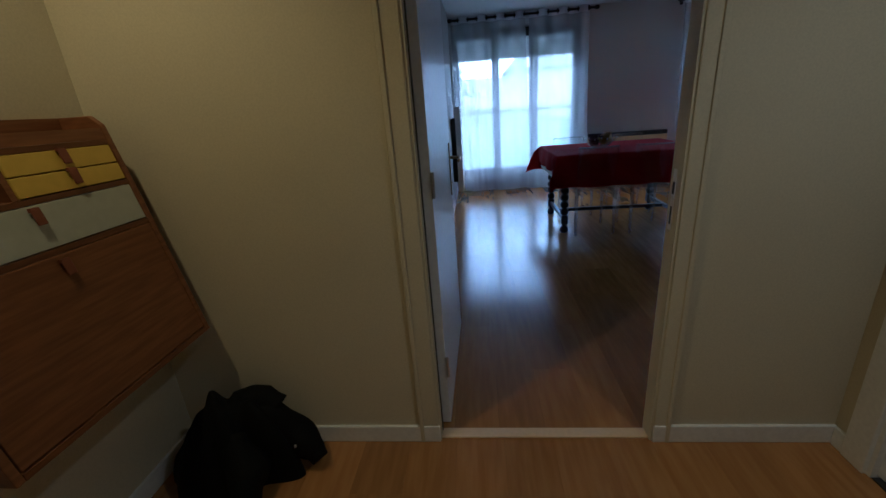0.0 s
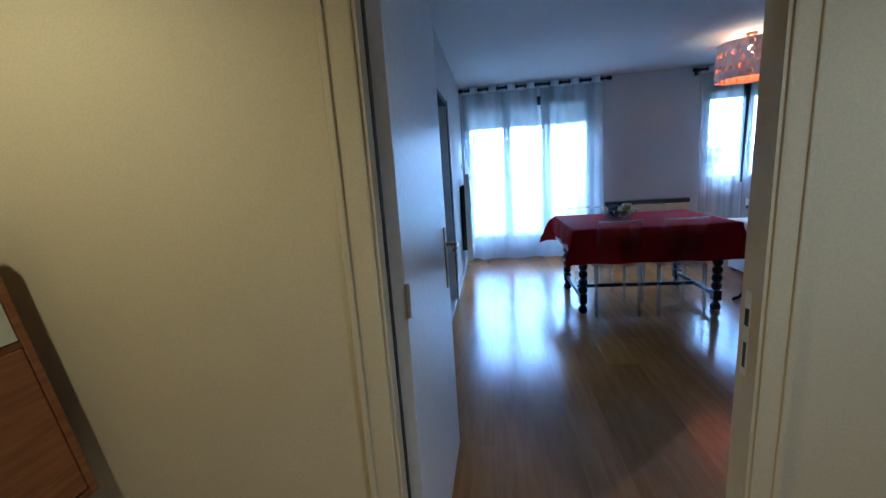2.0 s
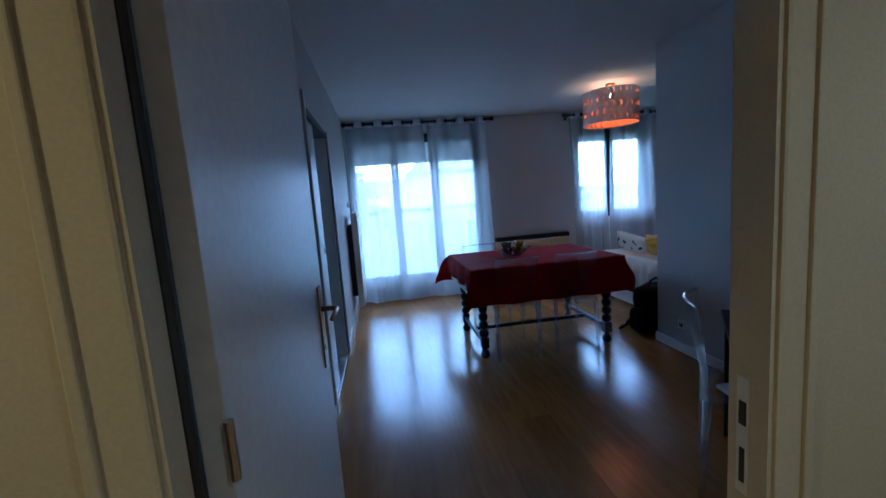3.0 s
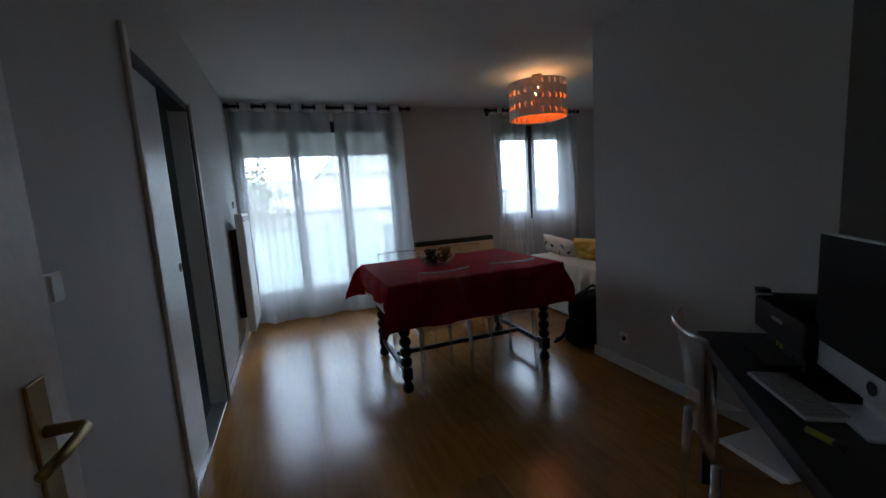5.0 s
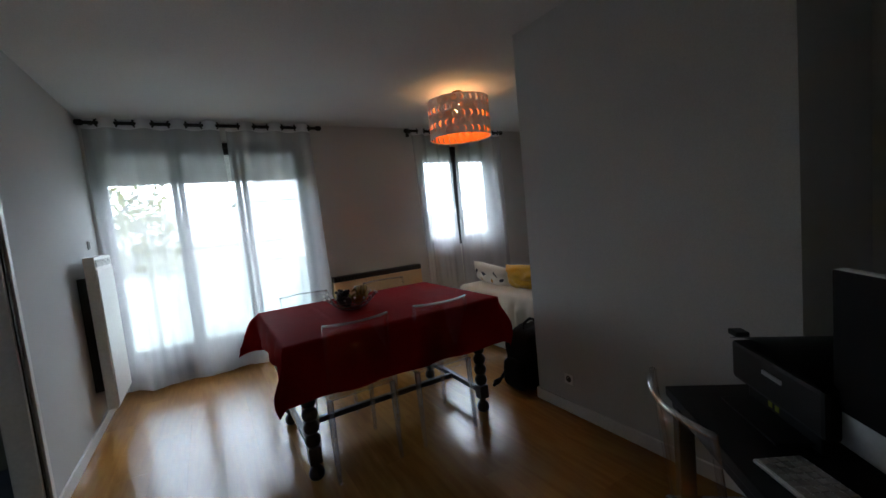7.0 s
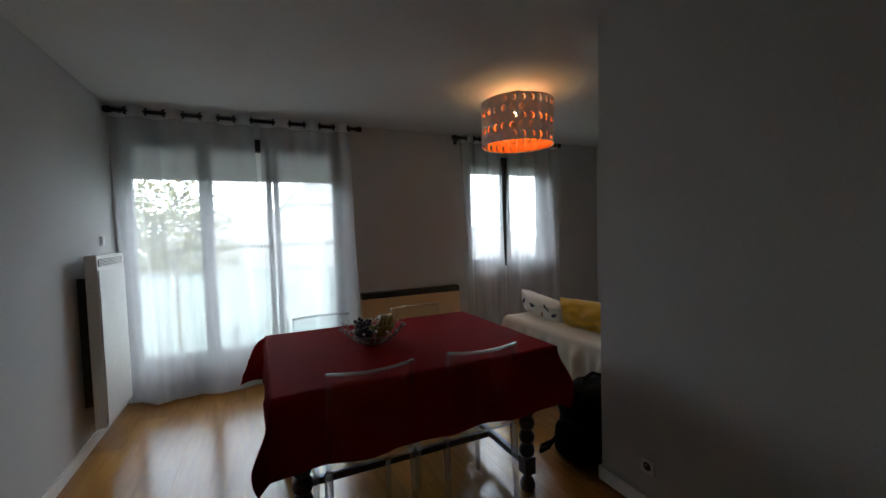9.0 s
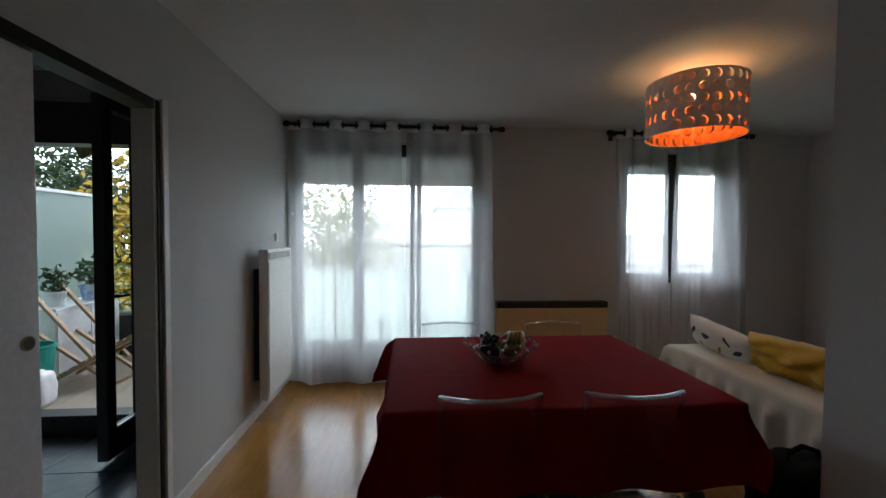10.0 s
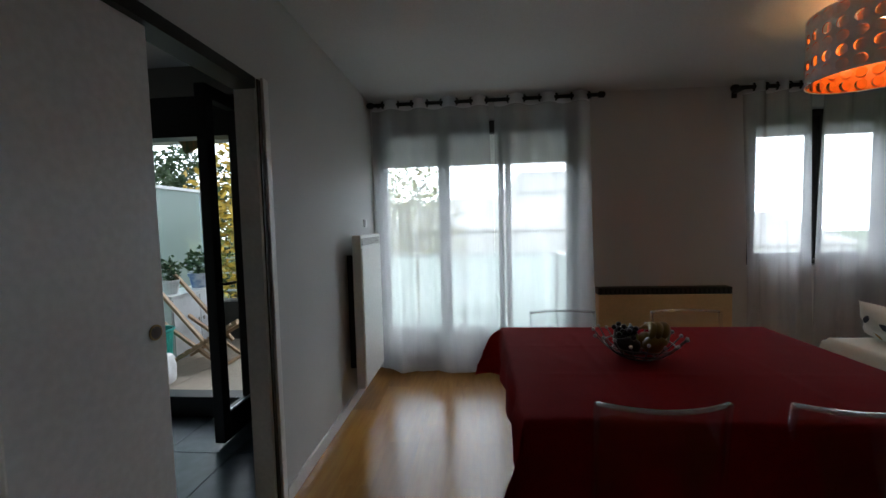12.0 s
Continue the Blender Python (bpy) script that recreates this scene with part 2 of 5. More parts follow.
# ---- building helpers ----
def box(bm, x0, y0, z0, x1, y1, z1, bevel=0.0):
    got = bmesh.ops.create_cube(bm, size=1)
    bmesh.ops.scale(bm, vec=(abs(x1 - x0), abs(y1 - y0), abs(z1 - z0)), verts=got["verts"])
    bmesh.ops.translate(bm, vec=((x0 + x1) / 2, (y0 + y1) / 2, (z0 + z1) / 2), verts=got["verts"])
    if bevel:
        edges = list({e for v in got["verts"] for e in v.link_edges})
        bmesh.ops.bevel(bm, geom=edges, offset=bevel, segments=2, profile=0.6, affect="EDGES")
    return bm


def boxed(x0, y0, z0, x1, y1, z1, bevel=0.0):
    return box(bmesh.new(), x0, y0, z0, x1, y1, z1, bevel)


def tube(bm, points, radius, seg=8, caps=True):
    """A round bar along points; radius may be one number or one for each point."""
    pts = [Vector(p) for p in points]
    rad = radius if isinstance(radius, (list, tuple)) else [radius] * len(pts)
    rings = []
    for i, p in enumerate(pts):
        d = (pts[min(i + 1, len(pts) - 1)] - pts[max(i - 1, 0)]).normalized()
        side = d.cross(Vector((0, 0, 1)) if abs(d.z) < 0.95 else Vector((1, 0, 0))).normalized()
        up = side.cross(d)
        rings.append([bm.verts.new(p + rad[i] * (math.cos(a) * side + math.sin(a) * up)) for a in [2 * math.pi * k / seg for k in range(seg)]])
    for a, b in zip(rings, rings[1:]):
        for k in range(seg):
            bm.faces.new((a[k], a[(k + 1) % seg], b[(k + 1) % seg], b[k]))
    if caps:
        bm.faces.new(rings[0][::-1])
        bm.faces.new(rings[-1])
    return bm


def lathe(bm, x, y, profile, seg=20):
    """Profile rows of (radius, z), turned round an upright axis."""
    rings = [[bm.verts.new((x + r * math.cos(2 * math.pi * k / seg), y + r * math.sin(2 * math.pi * k / seg), z)) for k in range(seg)] for r, z in profile]
    for a, b in zip(rings, rings[1:]):
        for k in range(seg):
            bm.faces.new((a[k], a[(k + 1) % seg], b[(k + 1) % seg], b[k]))
    bm.faces.new(rings[0][::-1])
    bm.faces.new(rings[-1])
    return bm


def sheet(bm, nu, nv, place, closed=False):
    """A grid of quads; place(u, v) gives the point for u, v in 0..1."""
    rows = [[bm.verts.new(place(i / nu, j / nv)) for i in range(nu + (0 if closed else 1))] for j in range(nv + 1)]
    for a, b in zip(rows, rows[1:]):
        for i in range(len(a) - (0 if closed else 1)):
            k = (i + 1) % len(a)
            bm.faces.new((a[i], a[k], b[k], b[i]))
    return bm


def finish(name, bm, mat, smooth=False):
    bmesh.ops.recalc_face_normals(bm, faces=bm.faces)
    mesh = bpy.data.meshes.new(name)
    bm.to_mesh(mesh)
    bm.free()
    mesh.materials.append(mat)
    if smooth:
        for p in mesh.polygons:
            p.use_smooth = True
    return new(name, mesh)


def structure(name, bm, mat, label, category="wall"):
    return tagged(finish(name, bm, mat), label, category, kind="structure")


def thing(name, base, label, category, group="", kind=""):
    ob = new(name)
    ob.empty_display_size = 0.1
    ob.matrix_basis = Matrix.Translation(base)
    return tagged(ob, label, category, group, kind)


def part(name, bm, mat, parent, label="", smooth=False, thick=0.0):
    ob = finish(name, bm, mat, smooth)
    if thick:
        mod = ob.modifiers.new("thickness", "SOLIDIFY")
        mod.thickness = thick
    ob.parent = parent
    if parent.type == "EMPTY":
        ob.matrix_parent_inverse = Matrix.Translation(-parent.matrix_basis.translation)
    if label:
        ob["label"] = label
    return ob


def wall_bm(axis, at0, at1, lo, hi, z0, z1, holes=()):
    """A wall slab from at0 to at1 across and lo to hi along, with rectangular holes (lo, hi, z0, z1) cut through it."""
    bm = bmesh.new()
    us = sorted({lo, hi, *[h[0] for h in holes], *[h[1] for h in holes]})
    zs = sorted({z0, z1, *[h[2] for h in holes], *[h[3] for h in holes]})
    def solid(i, j):
        if not (0 <= i < len(us) - 1 and 0 <= j < len(zs) - 1):
            return False
        u, z = (us[i] + us[i + 1]) / 2, (zs[j] + zs[j + 1]) / 2
        return not any(h[0] < u < h[1] and h[2] < z < h[3] for h in holes)
    def v(u, a, z):
        return bm.verts.new((u, a, z) if axis == "y" else (a, u, z))
    for i in range(len(us) - 1):
        for j in range(len(zs) - 1):
            if not solid(i, j):
                continue
            a, b, c, d = us[i], us[i + 1], zs[j], zs[j + 1]
            for at in (at0, at1):
                bm.faces.new((v(a, at, c), v(b, at, c), v(b, at, d), v(a, at, d)))
            for near, (p, q) in (((i - 1, j), ((a, c), (a, d))), ((i + 1, j), ((b, c), (b, d))), ((i, j - 1), ((a, c), (b, c))), ((i, j + 1), ((a, d), (b, d)))):
                if not solid(*near):
                    bm.faces.new((v(p[0], at0, p[1]), v(q[0], at0, q[1]), v(q[0], at1, q[1]), v(p[0], at1, p[1])))
    bmesh.ops.remove_doubles(bm, verts=bm.verts, dist=1e-5)
    return bm


# ---- structure ----
H = 2.5
structure("wall_hall_door", wall_bm("y", 0.0, 0.03, -0.945, 1.63, 0, H, [(0.125, 0.985, 0, 2.03)]), HALLWALL, "cream painted hall wall with an open doorway")
structure("wall_living_door", wall_bm("y", 0.03, 0.062, -0.10, 3.70, 0, H, [(0.125, 0.985, 0, 2.03)]), WALL, "white painted wall around the hall doorway")
structure("wall_hall_left", wall_bm("x", -1.045, -0.945, -2.4, 0.05, 0, H), HALLWALL, "plain cream painted hall wall")
structure("wall_hall_right", wall_bm("x", 1.63, 1.73, -2.4, 0.05, 0, H, [(-0.97, -0.14, 0, 2.03)]), HALLWALL, "cream painted hall wall with a closed door")
structure("wall_hall_back", wall_bm("y", -2.5, -2.4, -1.045, 1.73, 0, H), HALLWALL, "plain cream hall wall behind the entrance")
structure("wall_west", wall_bm("x", -0.10, 0.0, 0.062, 5.20, 0, H, [(2.17, 3.235, 0, 2.032)]), WALL, "white painted wall with a sliding door opening")
structure("wall_north", wall_bm("y", 5.20, 5.36, -0.10, 5.50, 0, H, [(0.03, 1.898, 0.06, 2.32), (3.33, 4.53, 0.93, 2.29)]), WALL, "white painted window wall")
structure("wall_facade", wall_bm("y", 5.362, 5.50, -0.10, 5.50, 0, H, [(-0.03, 2.02, 0.03, 2.36), (3.27, 4.79, 0.90, 2.33)]), CONCRETE, "rendered outer face of the window wall")
structure("wall_pier", wall_bm("x", 2.745, 2.845, 1.14, 2.62, 0, H), WALL, "plain white painted wall beside the table")
structure("wall_alcove_south", wall_bm("y", 2.52, 2.62, 2.845, 5.40, 0, H), WALL, "plain white alcove wall")
structure("wall_alcove_east", wall_bm("x", 5.40, 5.50, 2.50, 5.20, 0, H), WALL, "plain white alcove wall")
structure("wall_recess_north", wall_bm("y", 1.14, 1.24, 2.845, 3.60, 0, H), WALL, "plain white wall of the desk recess")
structure("wall_recess_east", wall_bm("x", 3.60, 3.70, 0.062, 1.22, 0, H), WALL, "plain white wall of the desk recess")
structure("ceiling", boxed(-0.10, 0.05, H, 5.50, 5.50, H + 0.12), CEIL, "white painted living room ceiling", "ceiling")
structure("ceiling", boxed(-1.045, -2.5, H, 1.73, 0.048, H + 0.12), CEIL, "white painted hall ceiling", "ceiling")
# kitchen
structure("wall_kitchen_north", wall_bm("y", 4.16, 4.30, -2.70, -0.10, 0, H, [(-2.05, -0.62, 0.0, 2.30)]), KITCHENWALL, "taupe kitchen wall with a balcony door")
structure("wall_kitchen_west", wall_bm("x", -2.80, -2.70, 1.20, 4.30, 0, H), KITCHENWALL, "plain taupe kitchen wall")
structure("wall_kitchen_south", wall_bm("y", 1.10, 1.20, -2.80, -0.10, 0, H), KITCHENWALL, "plain taupe kitchen wall")
structure("ceiling", boxed(-2.80, 1.10, H, -0.102, 4.30, H + 0.12), CEIL, "white kitchen ceiling", "ceiling")
structure("balcony_slab", boxed(-2.75, 4.302, -0.25, -0.102, 6.60, -0.03), CONCRETE, "grey concrete balcony slab", "balcony")
structure("balcony_slab", boxed(-0.10, 5.502, -0.25, 2.10, 6.60, -0.03), CONCRETE, "grey concrete balcony slab outside the windows", "balcony")
structure("wall_outer", wall_bm("x", -0.10, 0.0, 5.202, 5.498, -0.25, 0.001), CONCRETE, "grey rendered outer wall corner")
structure("ground", boxed(-400, -400, -3.6, 400, 400, -3.2), GRASS, "lawn and open ground below the balcony", "ground")


def skirting(lo, hi, axis, at, out):
    bm = bmesh.new()
    a, b = sorted((at, at + out))
    if axis == "y":
        box(bm, lo, a, 0.0, hi, b, 0.078, 0.004)
    else:
        box(bm, a, lo, 0.0, b, hi, 0.078, 0.004)
    return structure("baseboard", bm, GLOSSWHITE, "white painted skirting board", "baseboard")


for run in ((-0.945, 0.140, "y", 0.0, -0.014), (0.975, 1.63, "y", 0.0, -0.014), (-2.4, -0.014, "x", -0.945, 0.014), (-0.06, -0.014, "x", 1.63, -0.014),
            (0.062, 2.115, "x", 0.0, 0.014), (3.30, 5.20, "x", 0.0, 0.014), (1.14, 2.634, "x", 2.745, -0.014), (2.745, 5.40, "y", 2.62, 0.014),
            (2.00, 5.40, "y", 5.20, -0.014), (1.05, 3.60, "y", 0.062, 0.014)):
    skirting(*run)

# ---- hall door: frame, casing, open leaf ----
door = thing("door_1", (0.54, 0.05, 0), "open white flush door swung into the living room", "door", kind="structure")
for x0, x1 in ((0.127, 0.143), (0.967, 0.983)):
    part("jamb", boxed(x0, -0.004, 0.0, x1, 0.066, 2.01), HALLWALL, door)
part("jamb", boxed(0.127, -0.004, 2.011, 0.983, 0.066, 2.028), HALLWALL, door)
for x0, x1, y0, y1 in ((0.055, 0.135, -0.010, -0.001), (0.975, 1.040, -0.010, -0.001), (0.975, 1.040, 0.063, 0.074)):
    bm = boxed(x0, y0, 0.0, x1, y1, 2.10, 0.006)
    inner = x0 + 0.004 if x0 < 0.5 else x0 + 0.045
    box(bm, inner, y0 - 0.006 if y0 < 0 else y1 - 0.004, 0.0, inner + 0.016, y0 + 0.004 if y0 < 0 else y1 + 0.006, 2.06, 0.003)
    part("casing", bm, HALLWALL, door)
part("casing", boxed(0.135, -0.010, 2.02, 0.975, -0.001, 2.10, 0.006), HALLWALL, door)
# shade of the gap between jamb and leaf, put in as a dark strip
part("seal", boxed(0.1432, 0.040, 0.01, 0.1462, 0.060, 2.01), GRILLE, door, "dark strip standing for the shaded gap along the frame")
leaf = part("leaf", boxed(0.112, 0.106, 0.012, 0.150, 0.935, 2.02, 0.002), DOORWHITE, door)
for z in (0.25, 1.0, 1.8):
    bm = bmesh.new()
    tube(bm, [(0.155, 0.103, z), (0.155, 0.103, z + 0.09)], 0.007, 10)
    part("hinge", bm, STEEL, leaf, "steel hinge")
bm = boxed(0.151, 0.837, 0.855, 0.157, 0.877, 1.125, 0.002)
tube(bm, [(0.157, 0.857, 0.92), (0.160, 0.857, 0.92)], 0.008, 10)
plate = part("handle_plate", bm, BRASS, leaf, "worn metal handle plate")
bm = bmesh.new()
tube(bm, [(0.156, 0.857, 1.05), (0.178, 0.857, 1.05), (0.200, 0.855, 1.05), (0.208, 0.845, 1.05), (0.209, 0.785, 1.047), (0.206, 0.74, 1.045)], [0.009, 0.008, 0.008, 0.008, 0.0075, 0.007], 10)
part("handle", bm, BRASS, leaf, "worn metal lever handle", True)
part("lock_plate", boxed(0.122, 0.9355, 0.90, 0.140, 0.938, 1.12), STEEL, leaf)
leaf.matrix_basis = pose(0.176, 0.084, 0, 0, 0, -1.2) @ pose(-0.150, -0.106, 0)
bm = boxed(0.9645, 0.026, 0.86, 0.9665, 0.048, 1.06)
strike = part("strike_plate", bm, GLOSSWHITE, door, "painted strike plate")
part("latch_hole", boxed(0.9630, 0.030, 0.98, 0.9644, 0.043, 1.02), GRILLE, strike)
part("bolt_hole", boxed(0.9630, 0.032, 0.88, 0.9644, 0.041, 0.94), GRILLE, strike)
part("threshold_strip", boxed(0.143, 0.006, 0.0, 0.967, 0.056, 0.007, 0.002), BEIGE, door, "worn metal threshold strip")

# ---- hall side door ----
door = thing("door_2", (1.68, -0.55, 0), "closed white flush door in the hall", "door", kind="structure")
part("leaf", boxed(1.648, -0.945, 0.012, 1.686, -0.165, 2.0, 0.002), DOORWHITE, door)
for y0, y1 in ((-0.165, -0.142), (-0.968, -0.945)):
    part("jamb", boxed(1.628, y0, 0, 1.732, y1, 2.005), GLOSSWHITE, door)
part("jamb", boxed(1.628, -0.968, 2.006, 1.732, -0.142, 2.028), GLOSSWHITE, door)
for y0, y1 in ((-0.15, -0.062), (-1.048, -0.96)):
    part("casing", boxed(1.612, y0, 0, 1.629, y1, 2.09, 0.005), GLOSSWHITE, door)
bm = boxed(1.641, -0.245, 0.80, 1.647, -0.205, 1.06, 0.002)
tube(bm, [(1.645, -0.225, 0.99), (1.60, -0.225, 0.99), (1.592, -0.235, 0.99), (1.592, -0.33, 0.985)], 0.008, 10)
part("handle", bm, BRASS, door, "worn metal lever handle", True)
part("threshold_strip", boxed(1.631, -0.94, 0.001, 1.70, -0.17, 0.006), GRILLE, door)

# ---- sliding kitchen door ----
door = thing("door_3", (0, 2.65, 0), "white sliding door left half open to the kitchen", "door", kind="structure")
bm = boxed(0.001, 2.118, 0.0, 0.020, 2.166, 2.10, 0.007)
part("stop_strip", bm, GLOSSWHITE, door, "rounded white stop strip")
part("casing", boxed(0.001, 3.247, 0.0, 0.016, 3.292, 2.045, 0.005), GLOSSWHITE, door)
for y0, y1 in ((2.108, 2.172), (3.233, 3.297)):
    part("casing", boxed(-0.116, y0, 0.0, -0.101, y1, 2.05, 0.005), GLOSSWHITE, door)
part("jamb", boxed(-0.101, 3.205, 0.0, -0.004, 3.2345, 2.031, 0.003), GLOSSWHITE, door)
# dark strip added for the shade in the gap beside the jamb
part("seal", boxed(-0.003, 3.222, 0.0, 0.004, 3.245, 2.031), GRILLE, door, "dark strip standing for the shaded gap along the jamb")
part("jamb", boxed(-0.101, 2.1705, 0.0, 0.001, 2.178, 2.031), GLOSSWHITE, door)
part("track", boxed(-0.098, 2.18, 1.985, 0.003, 3.204, 2.0315), BLACKIRON, door, "dark overhead track")
slide = part("panel", boxed(-0.060, 2.180, 0.014, -0.022, 2.640, 1.983, 0.002), DOORWHITE, door)
bm = bmesh.new()
tube(bm, [(-0.0215, 2.598, 1.058), (-0.018, 2.598, 1.058)], 0.024, 16)
pull = part("finger_pull", bm, BRASS, slide, "round metal finger pull")
bm = bmesh.new()
tube(bm, [(-0.0178, 2.598, 1.058), (-0.0168, 2.598, 1.058)], 0.019, 16)
part("recess", bm, GRILLE, pull)
part("floor_rail", boxed(-0.098, 2.18, 0.0, -0.002, 3.204, 0.012, 0.002), STEEL, door, "metal floor rail")


# ---- windows ----
def window(name, x0, x1, z0, z1, cuts, shutter_z, label, sill):
    """Dark framed window with one leaf for each cut (lo, hi), glass, and a roller shutter let down to shutter_z."""
    w = thing(name, ((x0 + x1) / 2, 5.3, z0), label, "window", kind="structure")
    y0, y1 = 5.27, 5.34
    part("window_frame", boxed(x0, y0, z0, x0 + 0.035, y1, z1, 0.004), DARKFRAME, w)
    part("window_frame", boxed(x1 - 0.035, y0, z0, x1, y1, z1, 0.004), DARKFRAME, w)
    part("window_frame", boxed(x0 + 0.035, y0, z1 - 0.05, x1 - 0.035, y1, z1, 0.004), DARKFRAME, w)
    part("window_frame", boxed(x0 + 0.035, y0, z0, x1 - 0.035, y1, z0 + 0.04, 0.004), DARKFRAME, w)
    for lo, hi in cuts:
        m = 0.05
        zb, zt = z0 + 0.045, z1 - 0.055
        low = 0.22 if sill else 0.06
        bm = boxed(lo, y0 - 0.02, zb, lo + m, y1 - 0.01, zt, 0.004)
        box(bm, hi - m, y0 - 0.02, zb, hi, y1 - 0.01, zt, 0.004)
        box(bm, lo + m, y0 - 0.02, zt - 0.06, hi - m, y1 - 0.01, zt, 0.004)
        box(bm, lo + m, y0 - 0.02, zb, hi - m, y1 - 0.01, zb + low, 0.004)
        sash = part("leaf", bm, DARKFRAME, w, "dark leaf frame")
        glass = part("pane", boxed(lo + m - 0.006, 5.298, zb + low - 0.006, hi - m + 0.006, 5.304, zt - 0.054), PANE, sash)
        glass.visible_shadow = False
    n = max(2, round((z1 - shutter_z) / 0.05))
    gx = x1 + (0.04 if sill else 0.22)
    for k in range(n):
        z = shutter_z + 0.05 * k
        part("slat", boxed(x0 - 0.02, 5.405 - 0.002 * (k % 2), z - 0.002, gx + 0.01, 5.417, min(z + 0.0499, z1 + 0.05), 0.004), SHUTTER, w, "pale grey roller shutter slat" if k == 0 else "")
    for x in (x0 - 0.04, gx):
        part("shutter_guide", boxed(x, 5.392, z0, x + 0.026, 5.43, z1), SHUTTER, w)
    part("window_sill", boxed(x0 - 0.02, 5.345, z0 - 0.03, x1 + 0.02, 5.56, z0 + 0.002, 0.004), CONCRETE, w)
    return w


window("window_1", 0.035, 1.893, 0.065, 2.315, ((0.075, 0.665), (0.670, 1.225), (1.240, 1.850)), 1.93, "three-leaf dark framed balcony window, shutter partly down", True)
window("window_2", 3.335, 4.525, 0.935, 2.285, ((3.375, 3.925), (3.935, 4.485)), 2.09, "two-leaf dark framed window, shutter partly down", False)


# ---- curtains ----
def curtain(x0, x1, z0, z1, waves, seed, lean0, lean1, v0=0.0, v1=1.0, out=0.0):
    """A hanging voile panel from height share v0 to v1: even waves at the eyelets that loosen into uneven folds lower down."""
    rnd = random.Random(seed)
    ph = [rnd.uniform(0, 6.28) for _ in range(6)]
    def place(u, v):
        v = v0 + (v1 - v0) * v
        f = 1 - v
        x = x0 + (x1 - x0) * u + lean0 * f * (1 - u) + lean1 * f * u
        top = 0.046 * math.sin(2 * math.pi * waves * u + 0.4)
        low = 0.028 * math.sin(2 * math.pi * waves * 0.55 * u + ph[0] + 0.5 * f) + 0.011 * math.sin(2 * math.pi * waves * 1.3 * u + ph[1] + 1.2 * f)
        low += 0.006 * math.sin(2 * math.pi * waves * 2.9 * u + ph[4]) * (0.5 + 0.5 * math.sin(5 * u + ph[5]))
        k = min(1.0, f * 1.7)
        y = 5.07 + top * (1 - k) + low * k - 0.03 * f * f
        y += out * (1 if top > 0 else -1)
        x += 0.014 * math.sin(9 * u + 4 * f + ph[3]) * f
        hem = 0.022 * math.sin(4.2 * u + ph[2]) + 0.012 * math.sin(13 * u + ph[0])
        return (x, y, z0 + (z1 - z0) * v + max(0.0, hem) * f ** 6)
    return sheet(bmesh.new(), int(waves * 26), max(2, int(30 * (v1 - v0))), place)


def curtain_set(name, x0, x1, panels, label):
    rod = thing("curtain_rod", ((x0 + x1) / 2, 5.07, 2.44), "black iron curtain rod on wall brackets", "curtain rod")
    bm = bmesh.new()
    tube(bm, [(x0, 5.07, 2.44), (x1, 5.07, 2.44)], 0.0165, 12)
    part("rod", bm, BLACKIRON, rod, smooth=True)
    for x in (x0, x1):
        bm = bmesh.new()
        d = 0.03
        tube(bm, [(x - d, 5.07, 2.44), (x - d * 0.6, 5.07, 2.44), (x + d * 0.6, 5.07, 2.44), (x + d, 5.07, 2.44)], [0.016, 0.027, 0.027, 0.016], 12)
        part("finial", bm, BLACKIRON, rod, smooth=True)
    for x in (x0 + 0.07, x1 - 0.09):
        bm = boxed(x - 0.012, 5.075, 2.425, x + 0.012, 5.199, 2.437)
        box(bm, x - 0.02, 5.19, 2.39, x + 0.02, 5.199, 2.47)
        part("bracket", bm, BLACKIRON, rod)
    for px0, px1, z0, waves, seed, lean0, lean1 in panels:
        c = thing(name, ((px0 + px1) / 2, 5.07, z0), label, "curtain", "curtains")
        cut = 1 - 0.085 / (2.478 - z0)
        part("fabric", curtain(px0, px1, z0, 2.478, waves, seed, lean0, lean1, 0.0, cut), VOILE, c, smooth=True)
        part("heading", curtain(px0, px1, z0, 2.478, waves, seed, lean0, lean1, cut, 1.0), HEADER, c, "denser doubled heading", True)
        part("hem", curtain(px0, px1, z0, 2.478, waves, seed, lean0, lean1, 0.0, 0.03, 0.003), VOILE, c, "doubled hem", True)
        for k in range(int(waves * 2) + 1):
            u = (0.5 * k - 0.4 / (2 * math.pi)) / waves
            if not 0.01 < u < 0.99:
                continue
            x = px0 + (px1 - px0) * u
            bm = bmesh.new()
            slant = 0.010 * (1 if k % 2 else -1)
            ring = [(x + slant * math.cos(a), 5.07 + 0.024 * math.cos(a), 2.44 + 0.028 * math.sin(a)) for a in [2 * math.pi * i / 12 for i in range(13)]]
            tube(bm, ring, 0.008, 6, False)
            part("eyelet", bm, BLACKIRON, c, "dark metal eyelet" if k == 1 else "", True)


curtain_set("curtain", 0.035, 2.05, [(0.04, 1.085, 0.02, 4.0, 3, 0.03, 0.06), (1.14, 1.955, 0.02, 3.0, 7, -0.03, 0.06)], "white sheer voile curtain hanging to the floor")
curtain_set("curtain", 3.13, 4.62, [(3.20, 3.742, 0.03, 3.0, 5, 0.03, 0.06), (3.845, 4.58, 0.03, 3.5, 8, -0.06, 0.06)], "white sheer voile curtain panel before the window")


